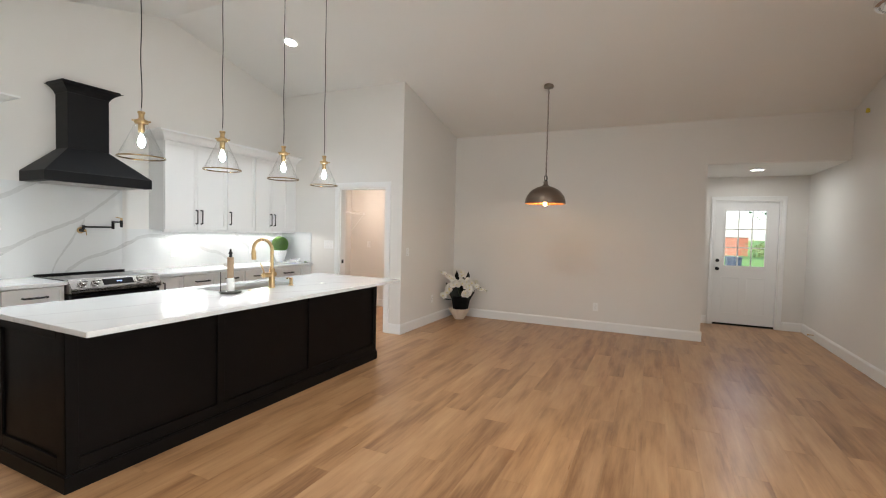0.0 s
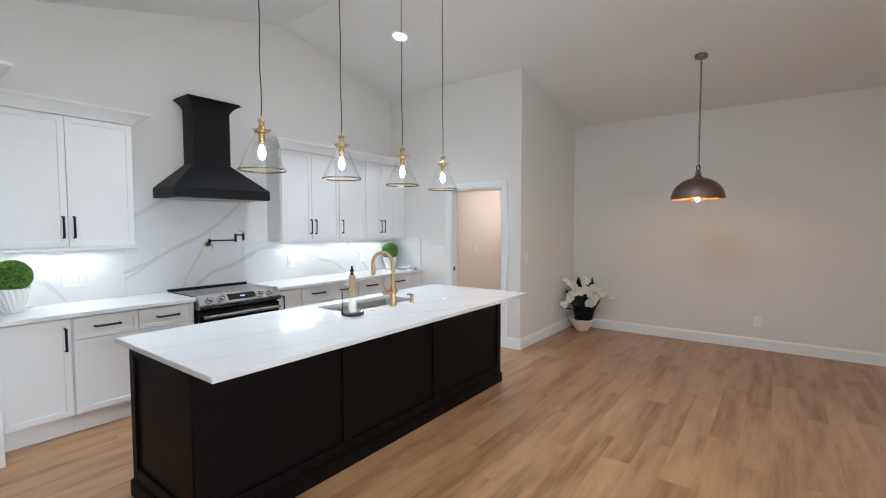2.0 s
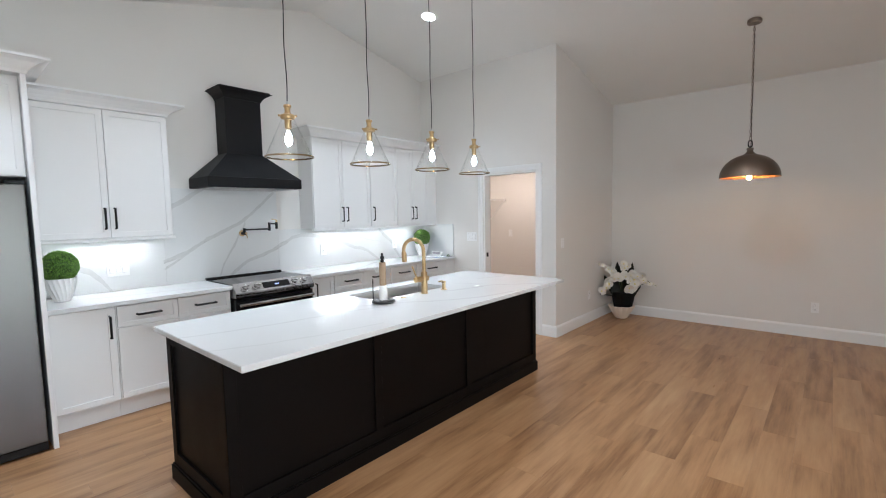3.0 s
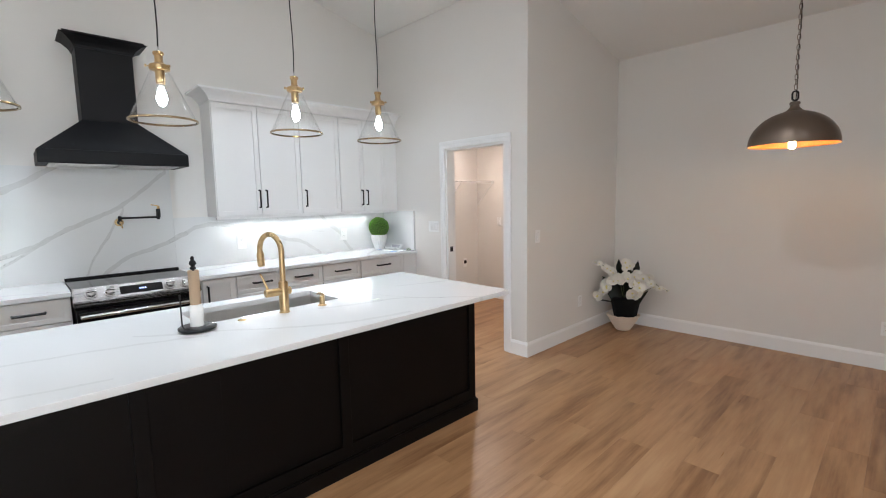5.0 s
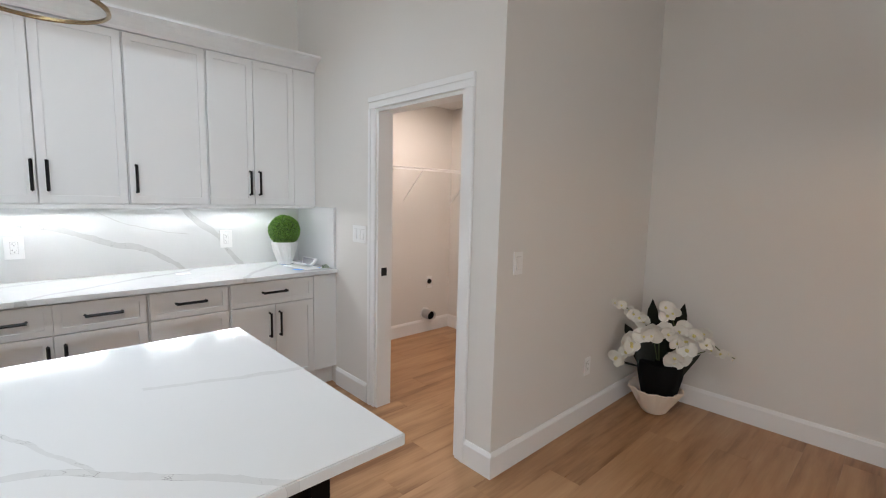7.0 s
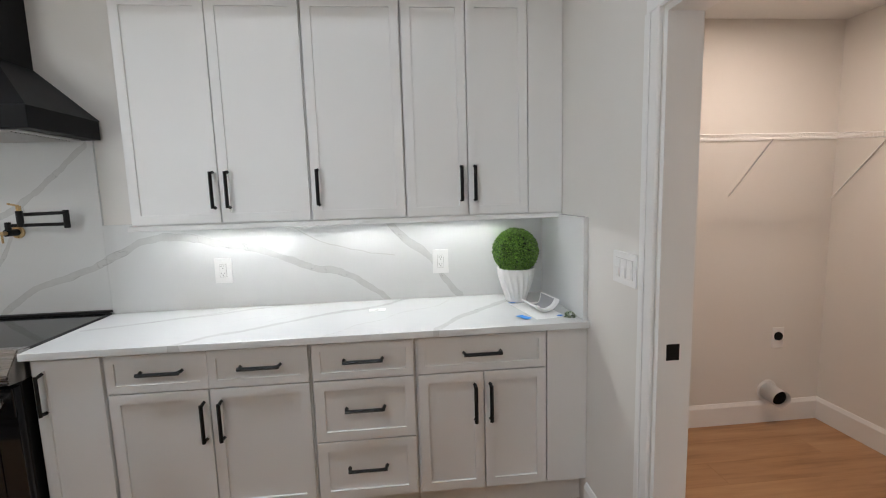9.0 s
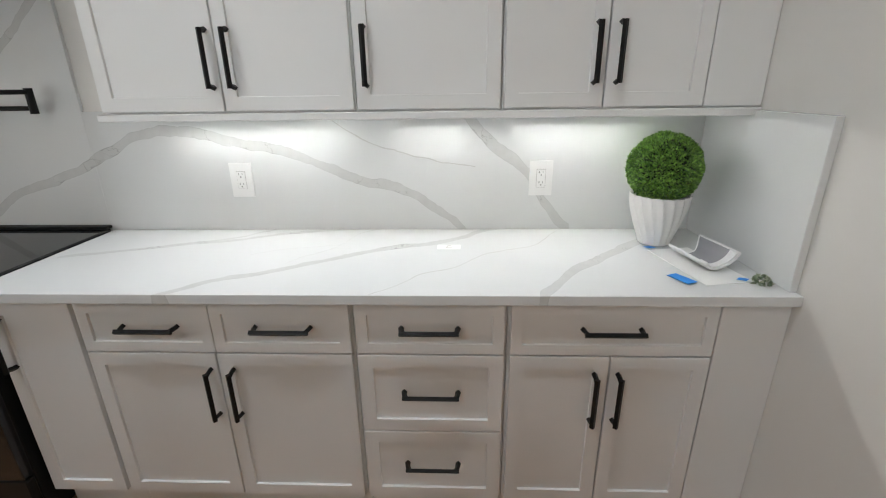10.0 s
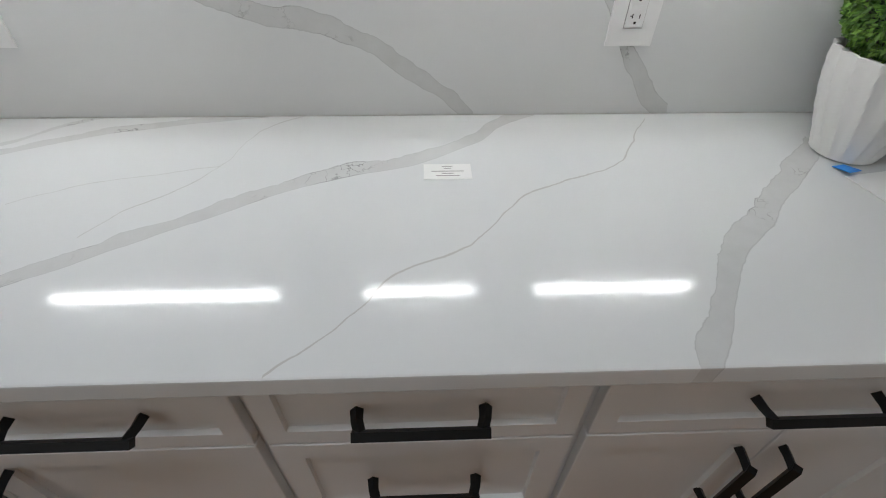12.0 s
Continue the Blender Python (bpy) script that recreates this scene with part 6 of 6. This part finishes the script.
def tree(x, y, h, R, seed):
    t = thing("tree", (x, y, -0.1), "leafy green tree with a broad crown by the lawn", "tree", "")
    rg_ = random.Random(seed)
    b = tube(bmesh.new(), [(x, y, -0.1), (x + 0.05, y, h * 0.25), (x - 0.08, y + 0.05, h * 0.45), (x + 0.1, y, h * 0.62)], [0.26, 0.19, 0.15, 0.09], 12)
    part("trunk", b, M_BARK, t, "", True)
    heads = []
    for k in range(9):
        a = 2 * math.pi * k / 9 + rg_.uniform(-0.3, 0.3)
        r_ = R * rg_.uniform(0.45, 0.85)
        q = Vector((x + r_ * math.cos(a), y + r_ * math.sin(a), h * rg_.uniform(0.52, 0.95)))
        heads.append(q)
        part("limb", tube(bmesh.new(), [(x, y, h * rg_.uniform(0.3, 0.5)), (x + (q.x - x) * 0.5, y + (q.y - y) * 0.5, h * 0.6), q], [0.09, 0.06, 0.03], 7), M_BARK, t)
    b = bmesh.new()
    for q in heads + [Vector((x, y, h * 0.9))]:
        for _ in range(7):
            c = q + Vector((rg_.gauss(0, 0.5), rg_.gauss(0, 0.5), rg_.gauss(0, 0.4))) * R * 0.35
            leaf_ball(b, c, R * rg_.uniform(0.10, 0.22), 45, 0.22, rg_)
    part("crown", b, M_TREE, t, "open green crown", kind="stuff")


tree(7.9, 38.0, 7.2, 3.9, 1)
b = bmesh.new()
rg2 = random.Random(8)
for k in range(5):
    leaf_ball(b, (7.6 + k * 0.4, 45.8 + rg2.uniform(-0.3, 0.3), 0.35), rg2.uniform(0.55, 0.95), 200, 0.14, rg2, lambda p: p.z > -0.1)
solid("shrubs", b, leaf_material("shrub_leaf", (0.07, 0.11, 0.03), (0.34, 0.37, 0.14)), "pale green shrubs beside the brick wall", "shrub", kind="stuff")

# ---- floor ----
solid("floor", one_box(WX - T, WE + T, WS - T, FY + 0.14, -0.12, -0.006), M_DARK, "subfloor under oak planks", "floor", kind="structure")
floor_ob = bpy.data.objects["floor"]
floor_ob["label"] = "light oak plank floor laid along the room"
PW, PL = 0.182, 1.22


def plank_mesh(bm, x0, x1, y0, y1):
    c, h = 0.0005, 0.0055
    lo = [bm.verts.new((x, y, -h)) for x, y in ((x0, y0), (x1, y0), (x1, y1), (x0, y1))]
    md = [bm.verts.new((x, y, -c)) for x, y in ((x0, y0), (x1, y0), (x1, y1), (x0, y1))]
    hi = [bm.verts.new((x, y, 0.0)) for x, y in ((x0 + c, y0 + c), (x1 - c, y0 + c), (x1 - c, y1 - c), (x0 + c, y1 - c))]
    bm.faces.new(hi)
    for p, q in ((lo, md), (md, hi)):
        for k in range(4):
            bm.faces.new((p[k], p[(k + 1) % 4], q[(k + 1) % 4], q[k]))


full = bmesh.new()
plank_mesh(full, 0.0001, PW - 0.0001, 0.0002, PL - 0.0002)
full_me = bpy.data.meshes.new("plank")
full.to_mesh(full_me)
full.free()
full_me.materials.append(M_OAK)
rest = bmesh.new()
rows = int(math.ceil((WE - WX) / PW))
rng = random.Random(7)
last = 0.0
for r in range(rows):
    x0 = WX + r * PW
    x1 = min(x0 + PW, WE)
    shift = (last + rng.uniform(0.3, 0.9)) % PL
    last = shift
    y = WS - shift
    y_end = FY if x1 > HX else WN
    while y < y_end:
        a, e = max(y, WS), min(y + PL, y_end)
        whole = a == y and e == y + PL and x1 - x0 > PW - 1e-6
        near = -4.7 < x0 < 0.55 and e > 1.3 and a < 7.3
        if e - a > 0.02:
            if whole and near:
                ob = new("plank", full_me)
                ob.location = (x0, y, 0)
                ob.parent = floor_ob
            else:
                plank_mesh(rest, x0 + 0.0001, x1 - 0.0001, a + 0.0002, e - 0.0002)
        y += PL
plank_mesh(rest, FD_X0, FD_X1, FY + 0.001, FY + 0.139)
part("planks", rest, M_OAK, floor_ob, kind="stuff")
